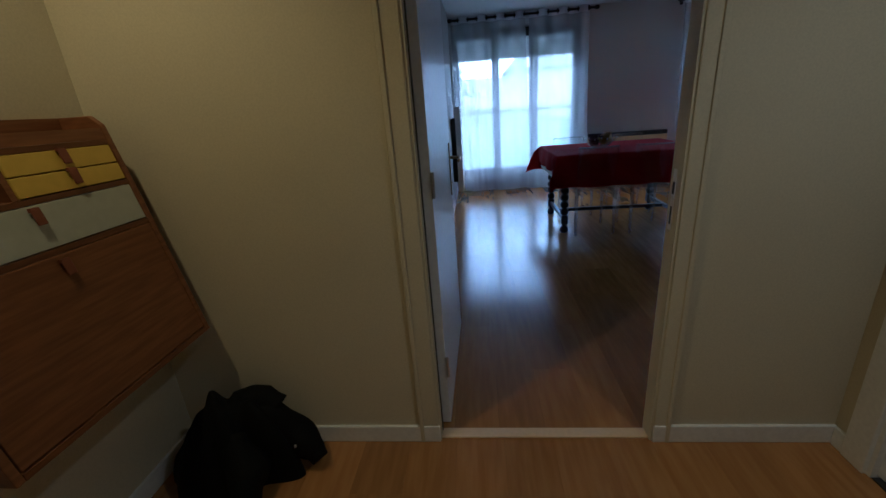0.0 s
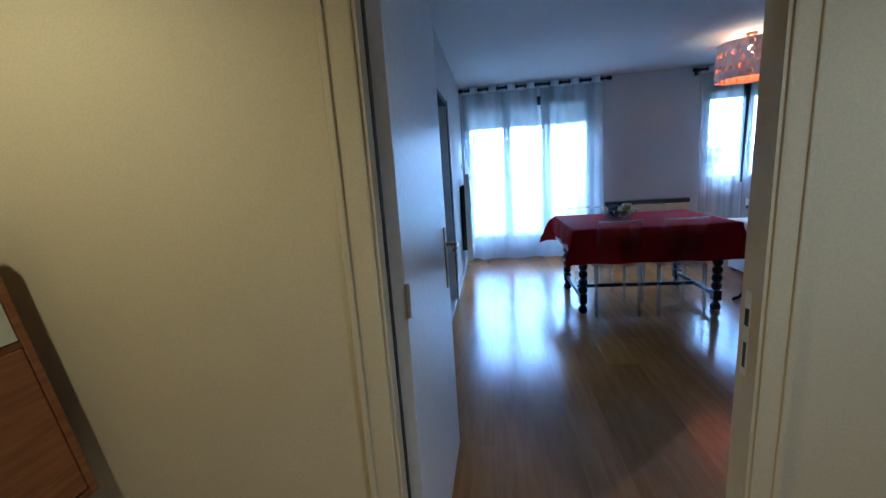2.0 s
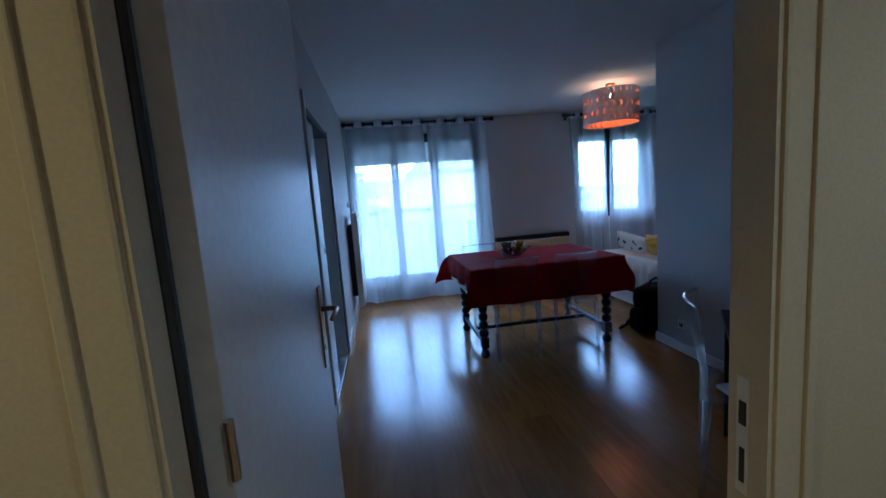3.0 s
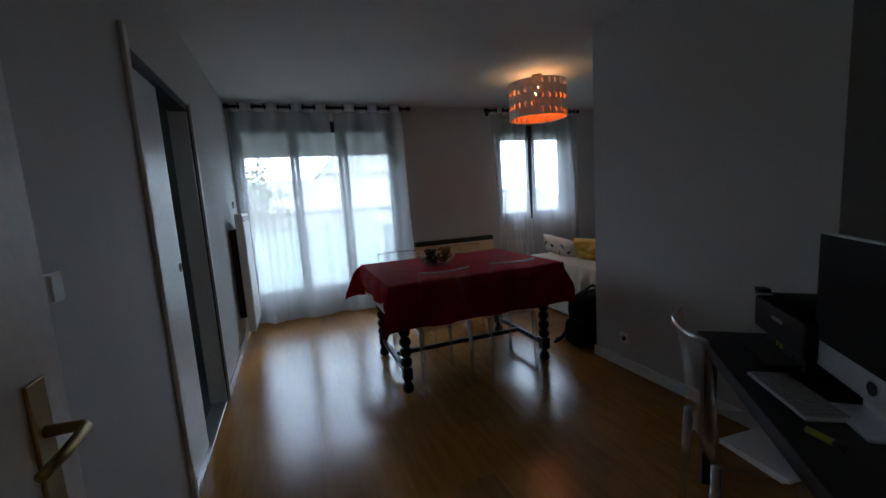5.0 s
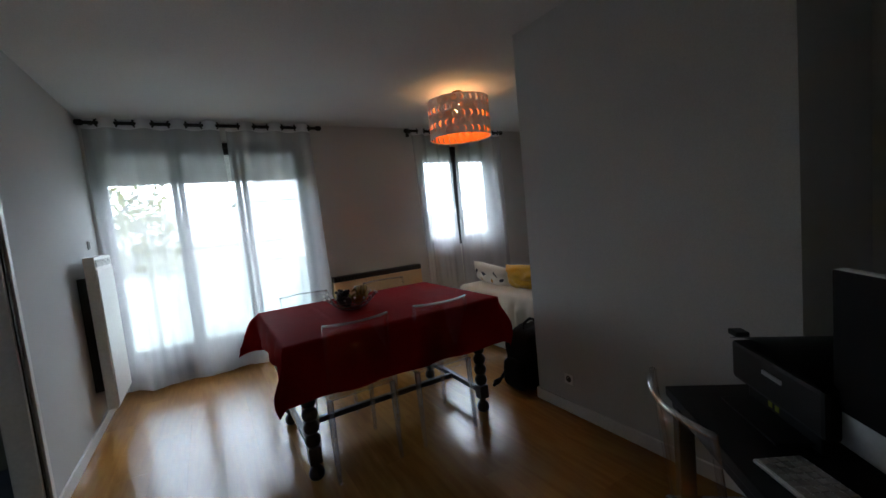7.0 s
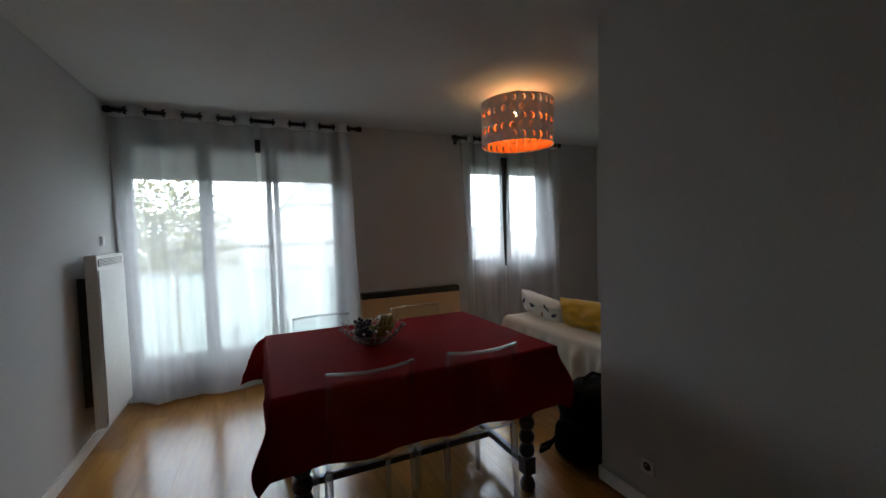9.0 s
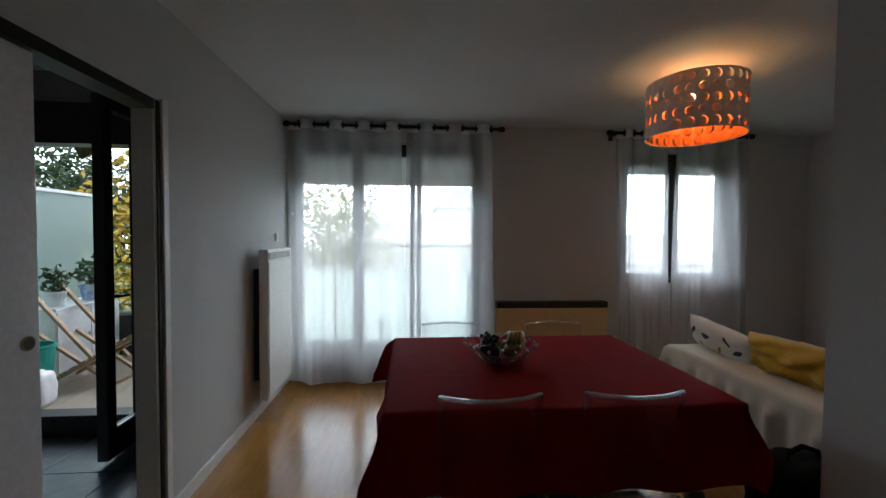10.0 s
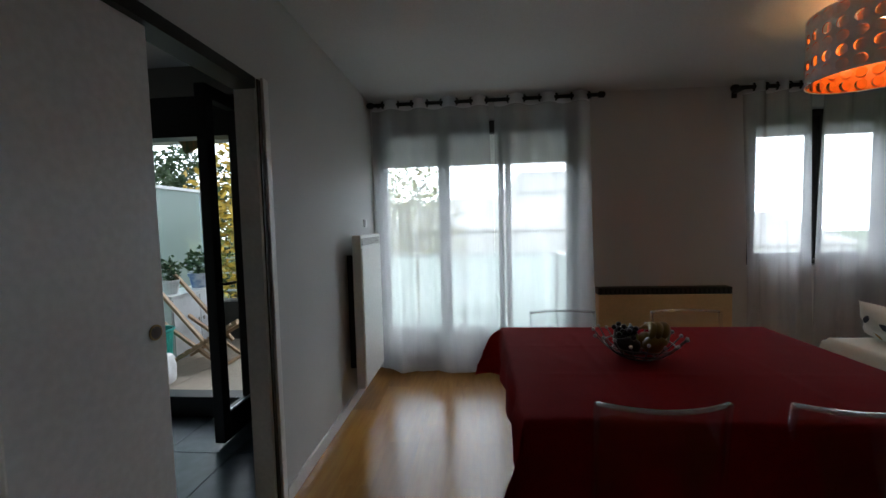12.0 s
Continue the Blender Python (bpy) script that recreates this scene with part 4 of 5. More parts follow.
def soft_box(x0, y0, z0, x1, y1, z1, seed):
    """A stuffed bag: rounded box with bulges and dents."""
    bm = bmesh.new()
    bmesh.ops.create_cube(bm, size=2)
    bmesh.ops.subdivide_edges(bm, edges=bm.edges, cuts=9, use_grid_fill=True)
    for v in bm.verts:
        q = v.co.copy()
        k = (abs(q.x) ** 5 + abs(q.y) ** 5 + abs(q.z) ** 5) ** 0.2
        q /= k
        n = 1 + 0.09 * noise.noise(q * 1.7 + Vector((seed, 0, 0))) + 0.035 * noise.noise(q * 5 + Vector((0, seed, 0)))
        taper = 1 - 0.14 * max(q.z, 0)
        v.co = ((x0 + x1) / 2 + (x1 - x0) / 2 * q.x * n * taper, (y0 + y1) / 2 + (y1 - y0) / 2 * q.y * n * taper, z0 + max(0, (z1 - z0) * (q.z * (n if q.z > 0 else 1) + 1) / 2))
    return bm


bp = thing("backpack", (2.88, 2.82, 0), "black backpack standing on the floor beside the wall end", "bag")
part("body", soft_box(2.71, 2.64, 0.0, 3.06, 2.98, 0.46, 3.0), BLACKCLOTH, bp, smooth=True)
part("pocket", soft_box(2.66, 2.70, 0.02, 2.76, 2.93, 0.24, 5.0), BLACKCLOTH, bp, smooth=True)
bm = bmesh.new()
tube(bm, [(2.80, 2.81, 0.43), (2.81, 2.81, 0.49), (2.87, 2.81, 0.515), (2.94, 2.81, 0.49), (2.95, 2.81, 0.43)], 0.011, 8)
part("handle", bm, BLACKCLOTH, bp, smooth=True)
bm = bmesh.new()
tube(bm, [(2.70, 2.90, 0.16), (2.64, 2.95, 0.04), (2.61, 2.98, 0.012), (2.66, 3.03, 0.012), (2.74, 3.02, 0.03)], 0.012, 8)
part("strap", bm, BLACKCLOTH, bp, smooth=True)

# ---- hall wall desk ----
sec = thing("wall_desk", (-0.8, -0.385, 0.571), "wall-hung cherry drop-front desk with yellow and grey drawers", "desk")
CY0, CY1 = -0.69, -0.08
def slope_x(z):
    return -0.775 + (1.295 - z) / (1.295 - 0.571) * 0.133


def prism(y0, y1, rows):
    """A slab across y with the (x, z) outline given."""
    bm = bmesh.new()
    a = [bm.verts.new((x, y0, z)) for x, z in rows]
    b = [bm.verts.new((x, y1, z)) for x, z in rows]
    bm.faces.new(a)
    bm.faces.new(b[::-1])
    for k in range(len(rows)):
        j = (k + 1) % len(rows)
        bm.faces.new((a[k], a[j], b[j], b[k]))
    return bm


def front(z0, z1, y0, y1, proud, deep=0.02):
    return prism(y0, y1, [(slope_x(z0) + proud, z0), (slope_x(z1) + proud, z1), (slope_x(z1) - deep, z1), (slope_x(z0) - deep, z0)])


def bevelled(bm, w):
    bmesh.ops.bevel(bm, geom=list(bm.edges), offset=w, segments=2, profile=0.6, affect="EDGES")
    return bm


for y0, y1 in ((CY0, CY0 + 0.018), (CY1 - 0.018, CY1)):
    part("side_panel", bevelled(prism(y0, y1, [(-0.889, 0.571), (slope_x(0.571) + 0.004, 0.571), (slope_x(1.27) + 0.004, 1.27), (slope_x(1.295) - 0.02, 1.297), (-0.889, 1.297)]), 0.003), CHERRY, sec)
part("bottom", boxed(-0.889, CY0 + 0.0185, 0.571, slope_x(0.571) + 0.003, CY1 - 0.0185, 0.588), CHERRY, sec)
part("back_panel", boxed(-0.889, CY0 + 0.0185, 0.589, -0.880, CY1 - 0.0185, 1.297), CHERRY, sec)
for z in (0.978, 1.102, 1.222):
    part("shelf", prism(CY0 + 0.0185, CY1 - 0.0185, [(-0.8795, z - 0.007), (slope_x(z) + 0.003, z - 0.007), (slope_x(z) + 0.003, z + 0.007), (-0.8795, z + 0.007)]), CHERRY, sec)
part("front_lip", front(1.230, 1.262, CY0 + 0.0185, CY1 - 0.0185, 0.002, 0.012), CHERRY, sec)
part("divider", prism(-0.408, -0.394, [(-0.8795, 1.110), (slope_x(1.110), 1.110), (slope_x(1.214), 1.214), (-0.8795, 1.214)]), CHERRY, sec)


def tab(y, z, parent):
    bm = bevelled(front(z - 0.028, z + 0.012, y - 0.011, y + 0.011, 0.016, -0.011), 0.003)
    box(bm, slope_x(z) + 0.004, y - 0.010, z + 0.004, slope_x(z) + 0.013, y + 0.010, z + 0.014)
    part("pull_tab", bm, LEATHER, parent, "tan leather pull tab")


for z0, z1 in ((1.112, 1.160), (1.163, 1.213)):
    d = part("drawer", bevelled(front(z0, z1, -0.392, CY1 - 0.021, 0.003), 0.002), YELLOWPAINT, sec, "yellow lacquered drawer")
    tab(-0.25, z1 - 0.008, d)
d = part("drawer", bevelled(front(0.988, 1.093, CY0 + 0.021, CY1 - 0.021, 0.003), 0.002), GREYPAINT, sec, "pale grey lacquered drawer")
tab(-0.385, 1.075, d)
d = part("drop_front", bevelled(front(0.592, 0.969, CY0 + 0.021, CY1 - 0.021, 0.004), 0.003), CHERRY, sec, "cherry drop front")
tab(-0.385, 0.945, d)


sec.matrix_basis = Matrix.Translation((-0.8439, -0.4094, 0.60)) @ Matrix.Diagonal((1.121, 1.08, 1.036, 1))

# ---- desk corner ----
DESK = pose(2.16, 1.34, 0, 0, 0, -129.7)
dk = thing("writing_desk", (0, 0, 0), "black writing desk set across the corner", "desk")
part("desktop", boxed(0, 0, 0.655, 1.08, 0.58, 0.688, 0.004), BLACKPLASTIC, dk)
for x in (0.04, 1.04):
    for y in (0.04, 0.54):
        part("leg", boxed(x - 0.025, y - 0.025, 0, x + 0.025, y + 0.025, 0.654, 0.003), BLACKPLASTIC, dk)
for y in (0.04, 0.54):
    part("apron", boxed(0.066, y - 0.010, 0.59, 1.014, y + 0.010, 0.6545, 0.002), BLACKPLASTIC, dk)
part("apron", boxed(0.030, 0.066, 0.60, 0.050, 0.514, 0.6545, 0.002), BLACKPLASTIC, dk)
dk.matrix_basis = DESK

mac = thing("desktop_computer", (0, 0, 0), "slim aluminium all-in-one computer with a dark screen on the desk", "computer")
tilt = pose(0, 0, 0, -4)
bm = boxed(-0.265, -0.012, 0.055, 0.265, 0.016, 0.47, 0.008)
part("housing", bm, ALU, mac)
part("screen", boxed(-0.263, -0.0150, 0.140, 0.263, -0.0125, 0.467), SCREEN, mac, "black glass screen")
bm = bmesh.new()
tube(bm, [(0, -0.0122, 0.098), (0, -0.0136, 0.098)], 0.018, 16)
part("badge", bm, BLACKPLASTIC, mac, "dark round badge")
bm = boxed(-0.09, 0.02, 0.012, 0.09, 0.032, 0.25, 0.003)
box(bm, -0.09, -0.06, 0.0, 0.09, 0.10, 0.011, 0.003)
part("stand", bm, ALU, mac)
mac.matrix_basis = DESK @ pose(0.70, 0.232, 0.6885)

kb = thing("keyboard", (0, 0, 0), "thin aluminium keyboard with white keys", "keyboard")
part("base", boxed(0, 0, 0, 0.285, 0.115, 0.009, 0.003), ALU, kb)
mesh = None
for r in range(5):
    for k in range(13):
        if mesh is None:
            ob = part("keycap", boxed(0, 0, 0, 0.0175, 0.0175, 0.005, 0.0015), KEYCAP, kb)
            mesh = ob.data
        else:
            ob = new("keycap", mesh)
            ob.parent = kb
        ob.matrix_basis = pose(0.008 + k * 0.0208, 0.007 + r * 0.0208, 0.0092)
kb.matrix_basis = DESK @ pose(0.435, 0.042, 0.6885, 0, 0, 8)

pr = thing("printer", (0, 0, 0), "black inkjet printer with a curved lid on the desk", "printer")
bm = bmesh.new()
def lid(u, v):
    return (0.40 * u, 0.30 * v, 0.185 + 0.040 * math.sin(math.pi * u) ** 0.8 - 0.01 * v)
sheet(bm, 14, 6, lid)
bmesh.ops.solidify(bm, geom=list(bm.faces), thickness=0.014)
part("lid", bm, BLACKPLASTIC, pr, smooth=False)
part("body", boxed(0.005, 0.005, 0.060, 0.395, 0.295, 0.182, 0.012), BLACKPLASTIC, pr)
part("base", boxed(0.05, 0.03, 0.0, 0.35, 0.27, 0.059, 0.004), BLACKPLASTIC, pr)
part("lid_lug", boxed(-0.045, 0.02, 0.186, 0.01, 0.06, 0.204, 0.005), BLACKPLASTIC, pr)
part("paper_tray", boxed(0.07, -0.06, 0.012, 0.33, 0.029, 0.020, 0.002), BLACKPLASTIC, pr)
for x in (0.15, 0.18):
    part("ink_label", boxed(x, 0.0265, 0.028, x + 0.014, 0.0297, 0.046, 0.001), LIME, pr, "lime ink label")
part("control_strip", boxed(0.17, -0.0005, 0.135, 0.25, 0.0045, 0.147, 0.001), ALU, pr, "bright control strip")
pr.matrix_basis = DESK @ pose(0.06, 0.18, 0.6885, 0, 0, 0)

pp = thing("paper_stack", (0, 0, 0), "stack of white paper lying on the clear chair", "papers")
rnd = random.Random(9)
for k in range(5):
    bm = boxed(-0.148, -0.105, 0, 0.148, 0.105, 0.0035, 0.0005)
    bm.transform(pose(rnd.uniform(-0.006, 0.006), rnd.uniform(-0.006, 0.006), 0.0037 * k, 0, 0, rnd.uniform(-3, 3)))
    part("sheet", bm, PAPER, pp)
pp.matrix_basis = pose(1.945, 0.875, 0.4625, 0, 0, -6)
hl = thing("highlighter", (0, 0, 0), "lime yellow highlighter pen on the desk", "pen")
bm = bmesh.new()
tube(bm, [(0, 0, 0.009), (0.06, 0, 0.009)], 0.009, 10)
part("barrel", bm, LIME, hl, smooth=True)
bm = bmesh.new()
tube(bm, [(0.061, 0, 0.009), (0.088, 0, 0.009)], 0.0075, 10)
part("cap", bm, BLACKPLASTIC, hl, smooth=True)
hl.matrix_basis = DESK @ pose(0.77, 0.06, 0.6885, 0, 0, 30)


# ---- sockets and switches ----
def wall_plate(name, m, label, category, hole):
    s = thing(name, (0, 0, 0), label, category)
    part("plate", boxed(-0.036, -0.036, 0.0, 0.036, 0.036, 0.010, 0.004), SOCKET, s)
    if hole:
        bm = bmesh.new()
        tube(bm, [(0, 0, 0.0102), (0, 0, 0.0108)], 0.021, 16)
        well = part("well", bm, GRILLE, s, "dark socket well")
        bm = bmesh.new()
        tube(bm, [(0, 0.011, 0.0108), (0, 0.011, 0.022)], 0.0025, 8)
        part("earth_pin", bm, STEEL, well)
    else:
        part("rocker", boxed(-0.024, -0.030, 0.0102, 0.024, 0.030, 0.016, 0.003), SOCKET, s)
    s.matrix_basis = m
    return s


wall_plate("wall_socket", pose(2.744, 2.33, 0.228, 90, 0, -90), "white wall socket near the skirting", "socket", True)
wall_plate("light_switch", pose(0.001, 1.345, 1.185, 90, 0, 90), "white light switch beside the hall door", "switch", False)
wall_plate("light_switch", pose(0.001, 4.87, 1.39, 90, 0, 90), "white light switch near the curtain", "switch", False)


# ---- kitchen balcony door ----
kd = thing("door_4", (-1.3, 4.22, 0), "dark framed balcony door, one leaf open inwards", "door", kind="structure")
part("door_sill", boxed(-2.05, 4.165, 0.0, -0.62, 4.295, 0.15, 0.004), DARKFRAME, kd)
part("door_frame", boxed(-0.675, 4.17, 0.151, -0.622, 4.26, 2.02), DARKFRAME, kd)
part("door_frame", boxed(-2.048, 4.17, 0.151, -1.99, 4.26, 2.02), DARKFRAME, kd)
part("shutter_box", boxed(-2.048, 4.165, 2.021, -0.622, 4.295, 2.298, 0.004), DARKFRAME, kd)
bm = boxed(-0.694, 3.772, 0.03, -0.628, 3.845, 2.24, 0.004)
box(bm, -0.694, 4.085, 0.03, -0.628, 4.155, 2.24, 0.004)
box(bm, -0.694, 3.845, 0.03, -0.628, 4.085, 0.20, 0.004)
box(bm, -0.694, 3.845, 2.16, -0.628, 4.085, 2.24, 0.004)
lf = part("leaf", bm, DARKFRAME, kd, "dark leaf standing open")
g = part("pane", boxed(-0.668, 3.83, 0.195, -0.662, 4.10, 2.165), PANE, lf)
g.visible_shadow = False
part("glazing_bead", boxed(-0.640, 3.846, 0.201, -0.626, 4.084, 0.216), ALU, lf, "bright metal glazing bead")
bm = bmesh.new()
tube(bm, [(-0.627, 3.805, 1.03), (-0.588, 3.805, 1.03), (-0.583, 3.82, 1.03), (-0.583, 3.90, 1.028)], 0.010, 8)
part("handle", bm, BLACKIRON, lf, smooth=True)

# ---- balcony ----
bal = thing("balcony_railing", (0.9, 6.5, -0.03), "white metal balcony railing with milky glass panels", "railing")
part("top_rail", boxed(-0.4, 6.45, 0.986, 1.98, 6.55, 1.0, 0.004), HEATER, bal)
part("top_rail", boxed(1.90, 5.56, 0.986, 1.98, 6.448, 1.0, 0.004), HEATER, bal)
part("bottom_rail", boxed(-0.4, 6.48, 0.03, 1.98, 6.52, 0.07, 0.004), POTWHITE, bal)
part("bottom_rail", boxed(1.93, 5.56, 0.03, 1.97, 6.478, 0.07, 0.004), POTWHITE, bal)
for x in (-0.38, 1.95):
    part("post", boxed(x - 0.018, 6.482, -0.03, x + 0.018, 6.518, 0.985, 0.003), POTWHITE, bal)
for k in range(4):
    x = -0.36 + k * 0.583
    part("panel", boxed(x + 0.01, 6.497, 0.072, x + 0.555, 6.503, 0.984), FROST, bal, "milky glass panel" if k == 0 else "")
part("panel", boxed(1.947, 5.6, 0.072, 1.953, 6.45, 0.984), FROST, bal)
rl = thing("balcony_railing", (-1.5, 6.5, -0.03), "white metal bar railing behind the planter", "railing")
for z in (0.55, 0.78, 0.98):
    part("bar", boxed(-2.70, 6.49, z, -0.42, 6.515, z + 0.022), POTWHITE, rl)
for k in range(5):
    part("post", boxed(-2.68 + k * 0.55, 6.485, -0.03, -2.655 + k * 0.55, 6.52, 1.0), POTWHITE, rl)
pt = thing("planter", (-1.7, 6.35, -0.02), "long dark planter box along the railing", "planter")
part("trough", boxed(-2.6, 6.22, -0.018, -0.6, 6.46, 0.46, 0.01), SOIL, pt)
part("earth", boxed(-2.57, 6.25, 0.461, -0.63, 6.43, 0.468), SOIL, pt)
dv = thing("privacy_screen", (-2.62, 5.4, -0.03), "frosted glass privacy screen in a white frame", "screen")
part("panel", boxed(-2.625, 4.36, 0.24, -2.615, 6.42, 1.85), FROSTGREEN, dv, "frosted glass panel")
for z in (0.20, 1.85):
    part("rail", boxed(-2.64, 4.32, z, -2.60, 6.46, z + 0.035, 0.003), POTWHITE, dv)
for y in (4.32, 6.425):
    part("post", boxed(-2.64, y, -0.029, -2.60, y + 0.035, 1.849 if y > 5 else 1.849), POTWHITE, dv)
cb = thing("balcony_cabinet", (-2.4, 5.8, -0.02), "low white metal cabinet on the balcony", "cabinet")
part("body", boxed(-2.56, 5.35, -0.018, -2.22, 6.18, 0.66, 0.006), POTWHITE, cb)
part("top", boxed(-2.575, 5.335, 0.661, -2.20, 6.195, 0.685, 0.004), POTWHITE, cb)
for y in (5.36, 5.77):
    d = part("door", boxed(-2.219, y, 0.02, -2.205, y + 0.40, 0.64, 0.003), POTWHITE, cb)
    part("knob", boxed(-2.204, y + (0.36 if y < 5.5 else 0.03), 0.34, -2.19, y + (0.38 if y < 5.5 else 0.05), 0.38, 0.003), STEEL, d)


def leaves(n, cx, cy, cz, rx, ry, rz, size, seed, gap=0.25, low=-1.0):
    """Leaf blades scattered through an uneven crown, each a bent quad of its own."""
    rnd = random.Random(seed)
    verts, faces = [], []
    while len(faces) < n * 2:
        d = Vector((rnd.gauss(0, 1), rnd.gauss(0, 1), rnd.gauss(0, 1))).normalized()
        r = rnd.random() ** 0.45
        if d.z * r < low:
            continue
        lump = noise.noise(d * 2.6 + Vector((seed, 0, 0)))
        if noise.noise(d * r * 4.2 + Vector((0, seed, 0))) < -gap:
            continue
        r *= 1 + 0.45 * lump
        c = Vector((cx + rx * d.x * r, cy + ry * d.y * r, cz + rz * d.z * r))
        a = Vector((rnd.gauss(0, 1), rnd.gauss(0, 1), rnd.gauss(0, 0.6))).normalized()
        b = a.cross(Vector((rnd.gauss(0, 1), rnd.gauss(0, 1), rnd.gauss(0, 1)))).normalized()
        up = a.cross(b)
        s = size * rnd.uniform(0.6, 1.3)
        k = len(verts)
        verts += [c - a * s, c + b * s * 0.42 + up * s * 0.1, c + a * s, c - b * s * 0.42 + up * s * 0.1]
        faces += [(k, k + 1, k + 2), (k, k + 2, k + 3)]
    return verts, faces


def leafy(name, data, mat, parent, label=""):
    mesh = bpy.data.meshes.new(name)
    mesh.from_pydata(data[0], [], data[1])
    mesh.materials.append(mat)
    ob = new(name, mesh)
    ob.parent = parent
    ob.matrix_parent_inverse = Matrix.Translation(-parent.matrix_basis.translation)
    if label:
        ob["label"] = label
    return ob


def potted(x, y, z, r, h, mat, seed, label):
    p = thing("potted_plant", (x, y, z), label, "plant", "balcony plants")
    bm = bmesh.new()
    lathe(bm, x, y, [(r * 0.7, z), (r * 0.95, z + h * 0.8), (r * 1.06, z + h * 0.82), (r * 1.06, z + h), (r * 0.9, z + h), (r * 0.88, z + h * 0.9)], 18)
    part("pot", bm, mat, p)
    leafy("foliage", leaves(140, x, y, z + h + r * 1.0, r * 1.3, r * 1.3, r * 1.5, 0.045, seed), LEAFGREEN, p)
    return p


potted(-2.36, 5.52, 0.686, 0.10, 0.15, POTWHITE, 1, "leafy plant in a white pot on the cabinet")
potted(-2.36, 5.98, 0.686, 0.11, 0.17, POTBLUE, 2, "leafy plant in a blue and white pot on the cabinet")
bush = thing("balcony_shrub", (-1.6, 6.35, 0.468), "tall yellow-green climbing shrub growing in the planter", "shrub")
for k in range(5):
    x = -2.45 + 0.42 * k
    bm = bmesh.new()
    tube(bm, [(x, 6.34, 0.47), (x + 0.05, 6.36, 0.95), (x - 0.03, 6.34, 1.5), (x + 0.06, 6.36, 1.95)], [0.012, 0.010, 0.008, 0.004], 6)
    part("stem", bm, BARK, bush)
leafy("foliage", leaves(520, -1.6, 6.36, 1.05, 1.05, 0.16, 0.62, 0.05, 6, 0.05), LEAFLIGHT, bush, "yellow-green leaves")

dc = thing("deck_chair", (-1.9, 5.35, -0.02), "folding wooden deck chair standing on the balcony", "chair")
for y in (5.20, 5.56):
    for name, p, q in (("back_rail", (-2.40, y, 0.98), (-1.70, y, 0.16)), ("leg", (-2.30, y + 0.02, 0.50), (-1.60, y + 0.02, -0.015)), ("seat_rail", (-2.18, y - 0.02, 0.0), (-1.40, y - 0.02, 0.45))):
        bm = bmesh.new()
        d = (Vector(q) - Vector(p)).normalized()
        box(bm, -0.014, -0.014, 0, 0.014, 0.014, (Vector(q) - Vector(p)).length, 0.003)
        bm.transform(Matrix.Translation(p) @ d.to_track_quat("Z", "Y").to_matrix().to_4x4() @ Matrix.Diagonal((1.5, 1, 1, 1)))
        part(name, bm, TEAK, dc)
for k in range(9):
    f = 0.08 + 0.86 * k / 8
    x, z = -2.18 + 0.78 * f, 0.015 + 0.45 * f
    bm = boxed(-0.036, 5.19, -0.009, 0.036, 5.54, 0.009, 0.003)
    bm.transform(Matrix.Translation((x, 0, z + 0.012)) @ Matrix.Rotation(-0.49, 4, "Y"))
    part("slat", bm, TEAK, dc)
part("foot_bar", boxed(-1.615, 5.21, -0.014, -1.585, 5.58, 0.012, 0.003), TEAK, dc)
tb2 = thing("storage_tub", (-2.12, 5.0, -0.02), "teal plastic tub beside the deck chair", "tub")
bm = bmesh.new()
lathe(bm, -2.12, 5.0, [(0.12, -0.018), (0.15, 0.40), (0.165, 0.41), (0.165, 0.43), (0.14, 0.43), (0.10, 0.0)], 20)
part("tub", bm, TEAL, tb2)
sk = thing("plastic_bag", (-1.82, 4.76, -0.02), "white plastic bag slumped on the balcony floor", "bag")
bm = soft_box(-2.00, 4.66, -0.018, -1.78, 4.86, 0.27, 7.0)
part("bag", bm, PLASTICBAG, sk, smooth=True)
aw = thing("awning", (-1.4, 4.8, 2.1), "folded corner of a rust striped awning under the balcony above", "awning")
bm = prism(-0.0, 0.02, [(-1.62, 2.219), (-1.20, 2.219), (-1.29, 2.13), (-1.40, 2.07), (-1.50, 2.015), (-1.55, 2.10)])
bm.transform(Matrix.Translation((0, 4.75, 0)))
part("canvas", bm, AWNING, aw)
structure("balcony_ceiling", boxed(-2.75, 4.302, 2.22, -0.102, 5.3, 2.45), CONCRETE, "grey concrete slab of the balcony above", "balcony")


# ---- outside ----
def tree(x, y, h, spread, mat, n, seed, label, conifer=False):
    t = thing("tree", (x, y, -3.2), label, "tree", "garden trees")
    rnd = random.Random(seed)
    bm = bmesh.new()
    top = -3.2 + h * 0.8
    tube(bm, [(x, y, -3.2), (x + 0.1, y, -3.2 + h * 0.3), (x - 0.05, y + 0.1, -3.2 + h * 0.55), (x, y, top)], [0.2, 0.15, 0.10, 0.03], 9)
    for k in range(9):
        z = -3.2 + h * (0.3 + 0.055 * k)
        a = rnd.uniform(0, 6.28)
        l = spread * rnd.uniform(0.5, 0.9)
        tube(bm, [(x, y, z), (x + l * 0.5 * math.cos(a), y + l * 0.5 * math.sin(a), z + 0.3 * l), (x + l * math.cos(a), y + l * math.sin(a), z + 0.55 * l)], [0.06, 0.035, 0.01], 6)
    part("trunk", bm, BARK, t)
    leafy("crown", leaves(n * 2, x, y, -3.2 + h * 0.62, spread, spread, h * 0.40, 0.105, seed, 0.12), mat, t)
    return t


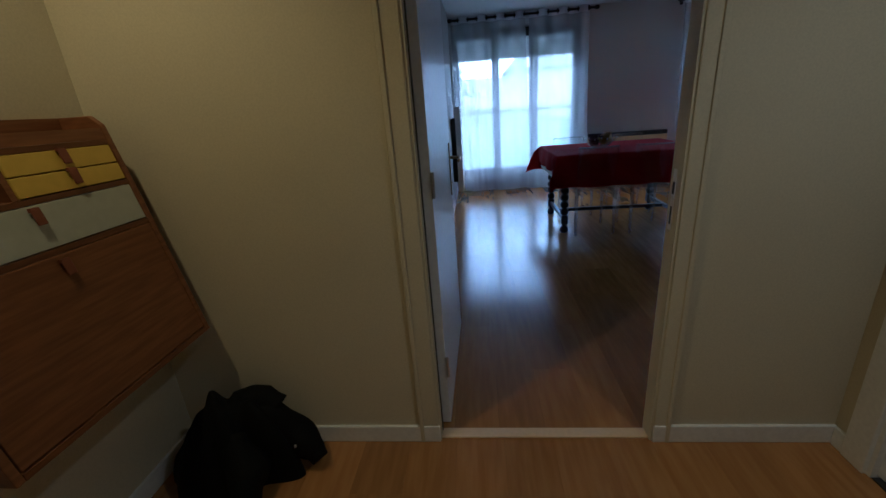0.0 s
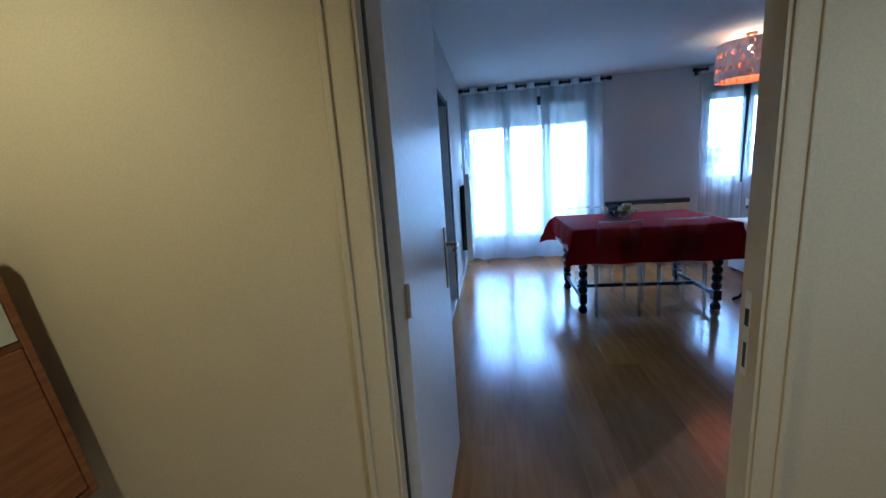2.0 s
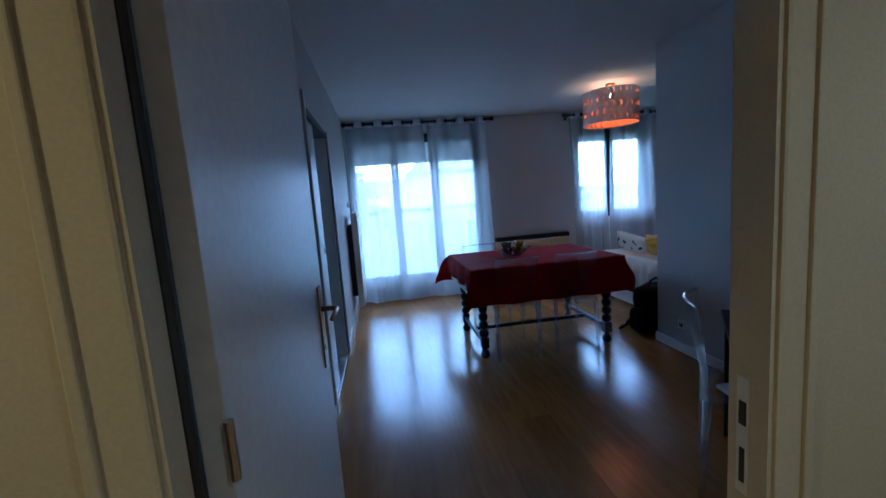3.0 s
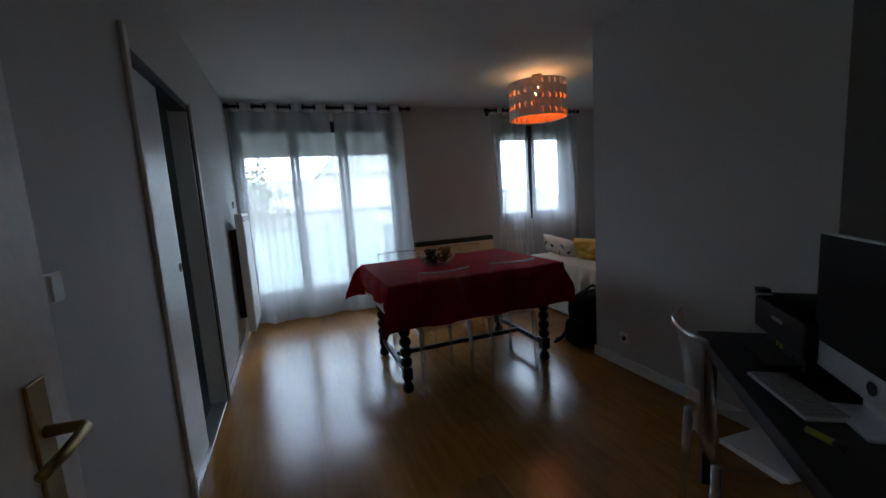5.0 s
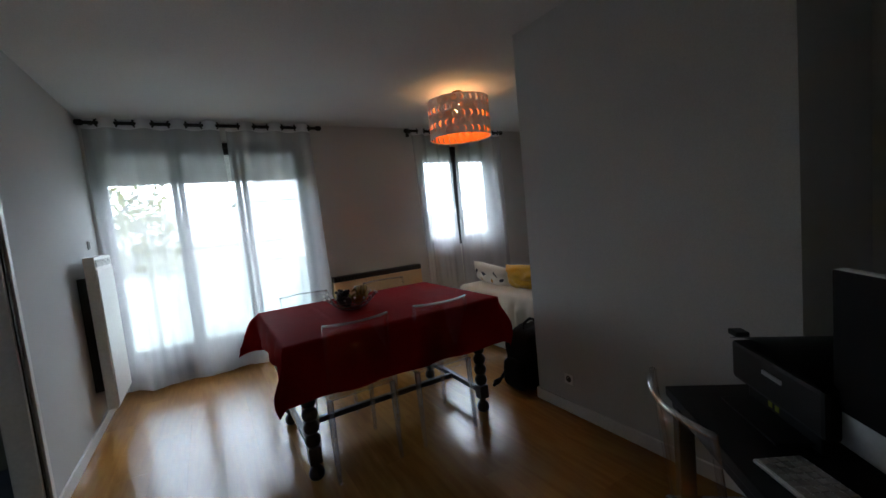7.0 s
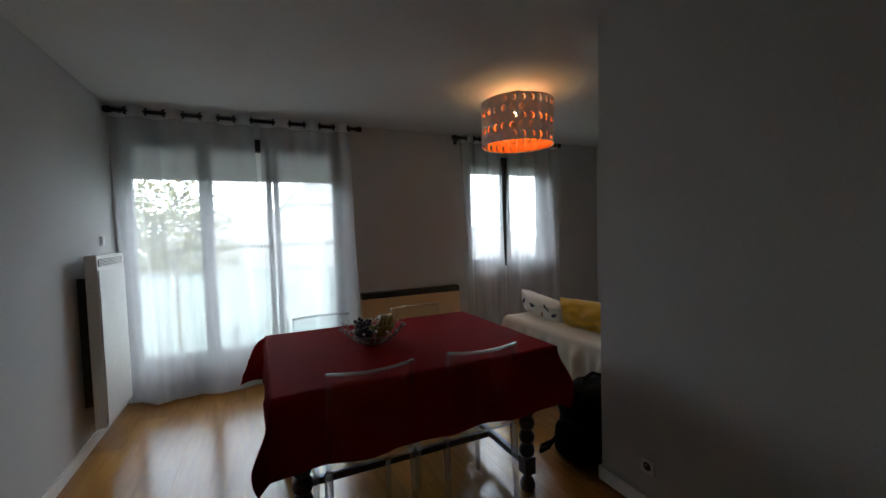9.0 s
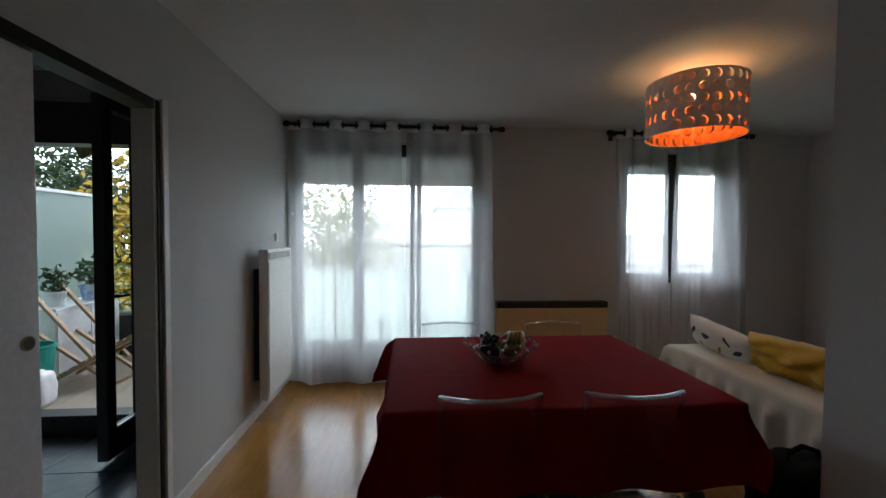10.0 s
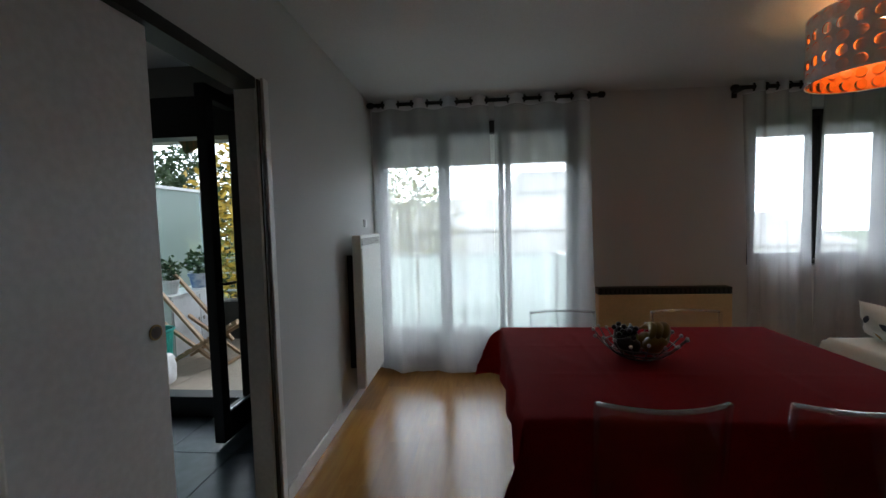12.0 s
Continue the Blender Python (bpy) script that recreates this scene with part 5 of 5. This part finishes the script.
tree(-9.2, 14.5, 7.4, 2.5, LEAFGREEN, 8000, 11, "dark green evergreen garden tree")
tree(-12.6, 17.0, 8.0, 2.8, LEAFGREEN, 3600, 12, "dark green evergreen garden tree")
tree(-5.0, 11.8, 7.0, 1.7, LEAFYELLOW, 1500, 13, "garden tree in yellow autumn leaf")
tree(-4.6, 13.5, 5.6, 1.8, LEAFLIGHT, 2600, 14, "light green garden tree")
tree(-1.6, 15.0, 6.6, 2.2, LEAFLIGHT, 2600, 15, "pale green tree behind the balcony railing")
tree(11.5, 24.0, 6.6, 2.4, LEAFGREEN, 2200, 16, "green tree far behind the window")


def house(x0, x1, y0, y1, eaves, ridge, label, storeys, bays):
    h = thing("house", ((x0 + x1) / 2, (y0 + y1) / 2, -3.2), label, "house", "houses")
    part("wall", boxed(x0, y0, -3.2, x1, y1, eaves), HOUSEWALL, h)
    ym = (y0 + y1) / 2
    bm = bmesh.new()
    lo, hi = x0 - 0.4, x1 + 0.4
    hip = 2.2
    prof = ((y0 - 0.12, eaves - 0.1), (ym, ridge), (y1 + 0.12, eaves - 0.1), (y1 + 0.12, eaves + 0.08), (ym, ridge + 0.2), (y0 - 0.12, eaves + 0.08))
    a = [bm.verts.new((lo + (hip if y == ym else 0), y, z)) for y, z in prof]
    b = [bm.verts.new((hi - (hip if y == ym else 0), y, z)) for y, z in prof]
    for k in range(6):
        j = (k + 1) % 6
        bm.faces.new((a[k], a[j], b[j], b[k]))
    for s in (a, b):
        bm.faces.new((s[0], s[1], s[4], s[5]))
        bm.faces.new((s[1], s[2], s[3], s[4]))
    roof = part("roof", bm, ROOF, h, "pale grey tiled roof")
    for s in range(storeys):
        for k in range(bays):
            x = x0 + (x1 - x0) * (k + 0.5) / bays
            z = -3.2 + 0.9 + 2.7 * s
            if z + 1.4 > eaves:
                continue
            w = part("window", boxed(x - 0.6, y0 - 0.05, z, x + 0.6, y0 - 0.002, z + 1.3), POTWHITE, h)
            part("pane", boxed(x - 0.5, y0 - 0.07, z + 0.1, x - 0.03, y0 - 0.052, z + 1.2), HOUSEGLASS, w)
            part("pane", boxed(x + 0.03, y0 - 0.07, z + 0.1, x + 0.5, y0 - 0.052, z + 1.2), HOUSEGLASS, w)


house(-3.6, 8.6, 24.0, 32.0, 1.0, 2.8, "pale rendered house with a grey hipped roof", 2, 5)
house(4.0, 15.0, 42.0, 50.0, 4.4, 6.6, "pale rendered house behind the garden", 3, 5)
house(14.5, 24.0, 28.0, 37.0, -0.4, 1.5, "pale rendered house seen through the far window", 2, 4)
structure("road", boxed(-60, 17.4, -3.199, 60, 20.2, -3.18), GROUT, "grey asphalt road between the gardens", "road")


structure("backdrop", boxed(-160, 120, -3.1, 160, 121, 70), HAZE, "bright overcast sky beyond the houses", "sky")


# ---- floors, piece by piece ----
structure("floor", boxed(-0.10, 0.048, -0.20, 5.50, 5.20, -0.009), SUBFLOOR, "oak laminate plank floor of the living room", "floor")
structure("floor_hall", boxed(-1.045, -2.50, -0.20, 1.73, 0.048, -0.009), SUBFLOOR, "oak laminate plank floor of the hall", "floor")
structure("floor_kitchen", boxed(-2.80, 1.10, -0.20, -0.102, 4.30, -0.006), GROUT, "slate grey tiled kitchen floor", "floor")
PW, PL = 0.192, 1.285
plank_meshes = {}


def piece(name, w, l, mat, parent, x, y, z, thick=0.008, gap=0.00015):
    key = (name, round(w, 3), round(l, 3))
    if key not in plank_meshes:
        bm = boxed(gap, gap, -thick, w - gap, l - gap, 0.0)
        if gap > 0.001:
            top = [e for e in bm.edges if all(v.co.z > -1e-4 for v in e.verts)]
            bmesh.ops.bevel(bm, geom=top, offset=0.0012, segments=1, affect="EDGES")
        bmesh.ops.recalc_face_normals(bm, faces=bm.faces)
        mesh = bpy.data.meshes.new(name)
        bm.to_mesh(mesh)
        bm.free()
        mesh.materials.append(mat)
        plank_meshes[key] = mesh
    ob = new(name, plank_meshes[key])
    ob.parent = parent
    ob.location = (x, y, z)
    return ob


def planks(parent, x0, x1, y0, y1, seed):
    rnd = random.Random(seed)
    x = x0
    row = 0
    while x < x1 - 0.01:
        w = min(PW, x1 - x)
        y = y0
        l = (0.43, 0.86, PL)[row % 3]
        while y < y1 - 0.01:
            l = min(l, y1 - y)
            piece("plank", w, l, PLANK, parent, x, y, 0.0)
            y += l
            l = PL
        x += PW
        row += 1


floor_living, floor_hall = bpy.data.objects["floor"], bpy.data.objects["floor_hall"]
planks(floor_living, 0.0, 2.744, 0.031, 5.199, 1)
planks(floor_living, 2.744, 5.40, 2.62, 5.199, 2)
planks(floor_living, 2.744, 3.60, 0.062, 1.12, 3)
planks(floor_hall, -0.945, 1.63, -2.40, 0.030, 4)
fk = bpy.data.objects["floor_kitchen"]
for i in range(6):
    for j in range(7):
        piece("tile", 0.44, 0.44, SLATE, fk, -2.742 + 0.44 * i, 1.22 + 0.44 * j - 0.14, 0.0, 0.006, 0.0025)
slab = bpy.data.objects["balcony_slab"]
for i in range(8):
    for j in range(7):
        piece("tile", 0.33, 0.33, BALCTILE, slab, -2.742 + 0.33 * i, 4.303 + 0.325 * j, -0.02, 0.009, 0.002)
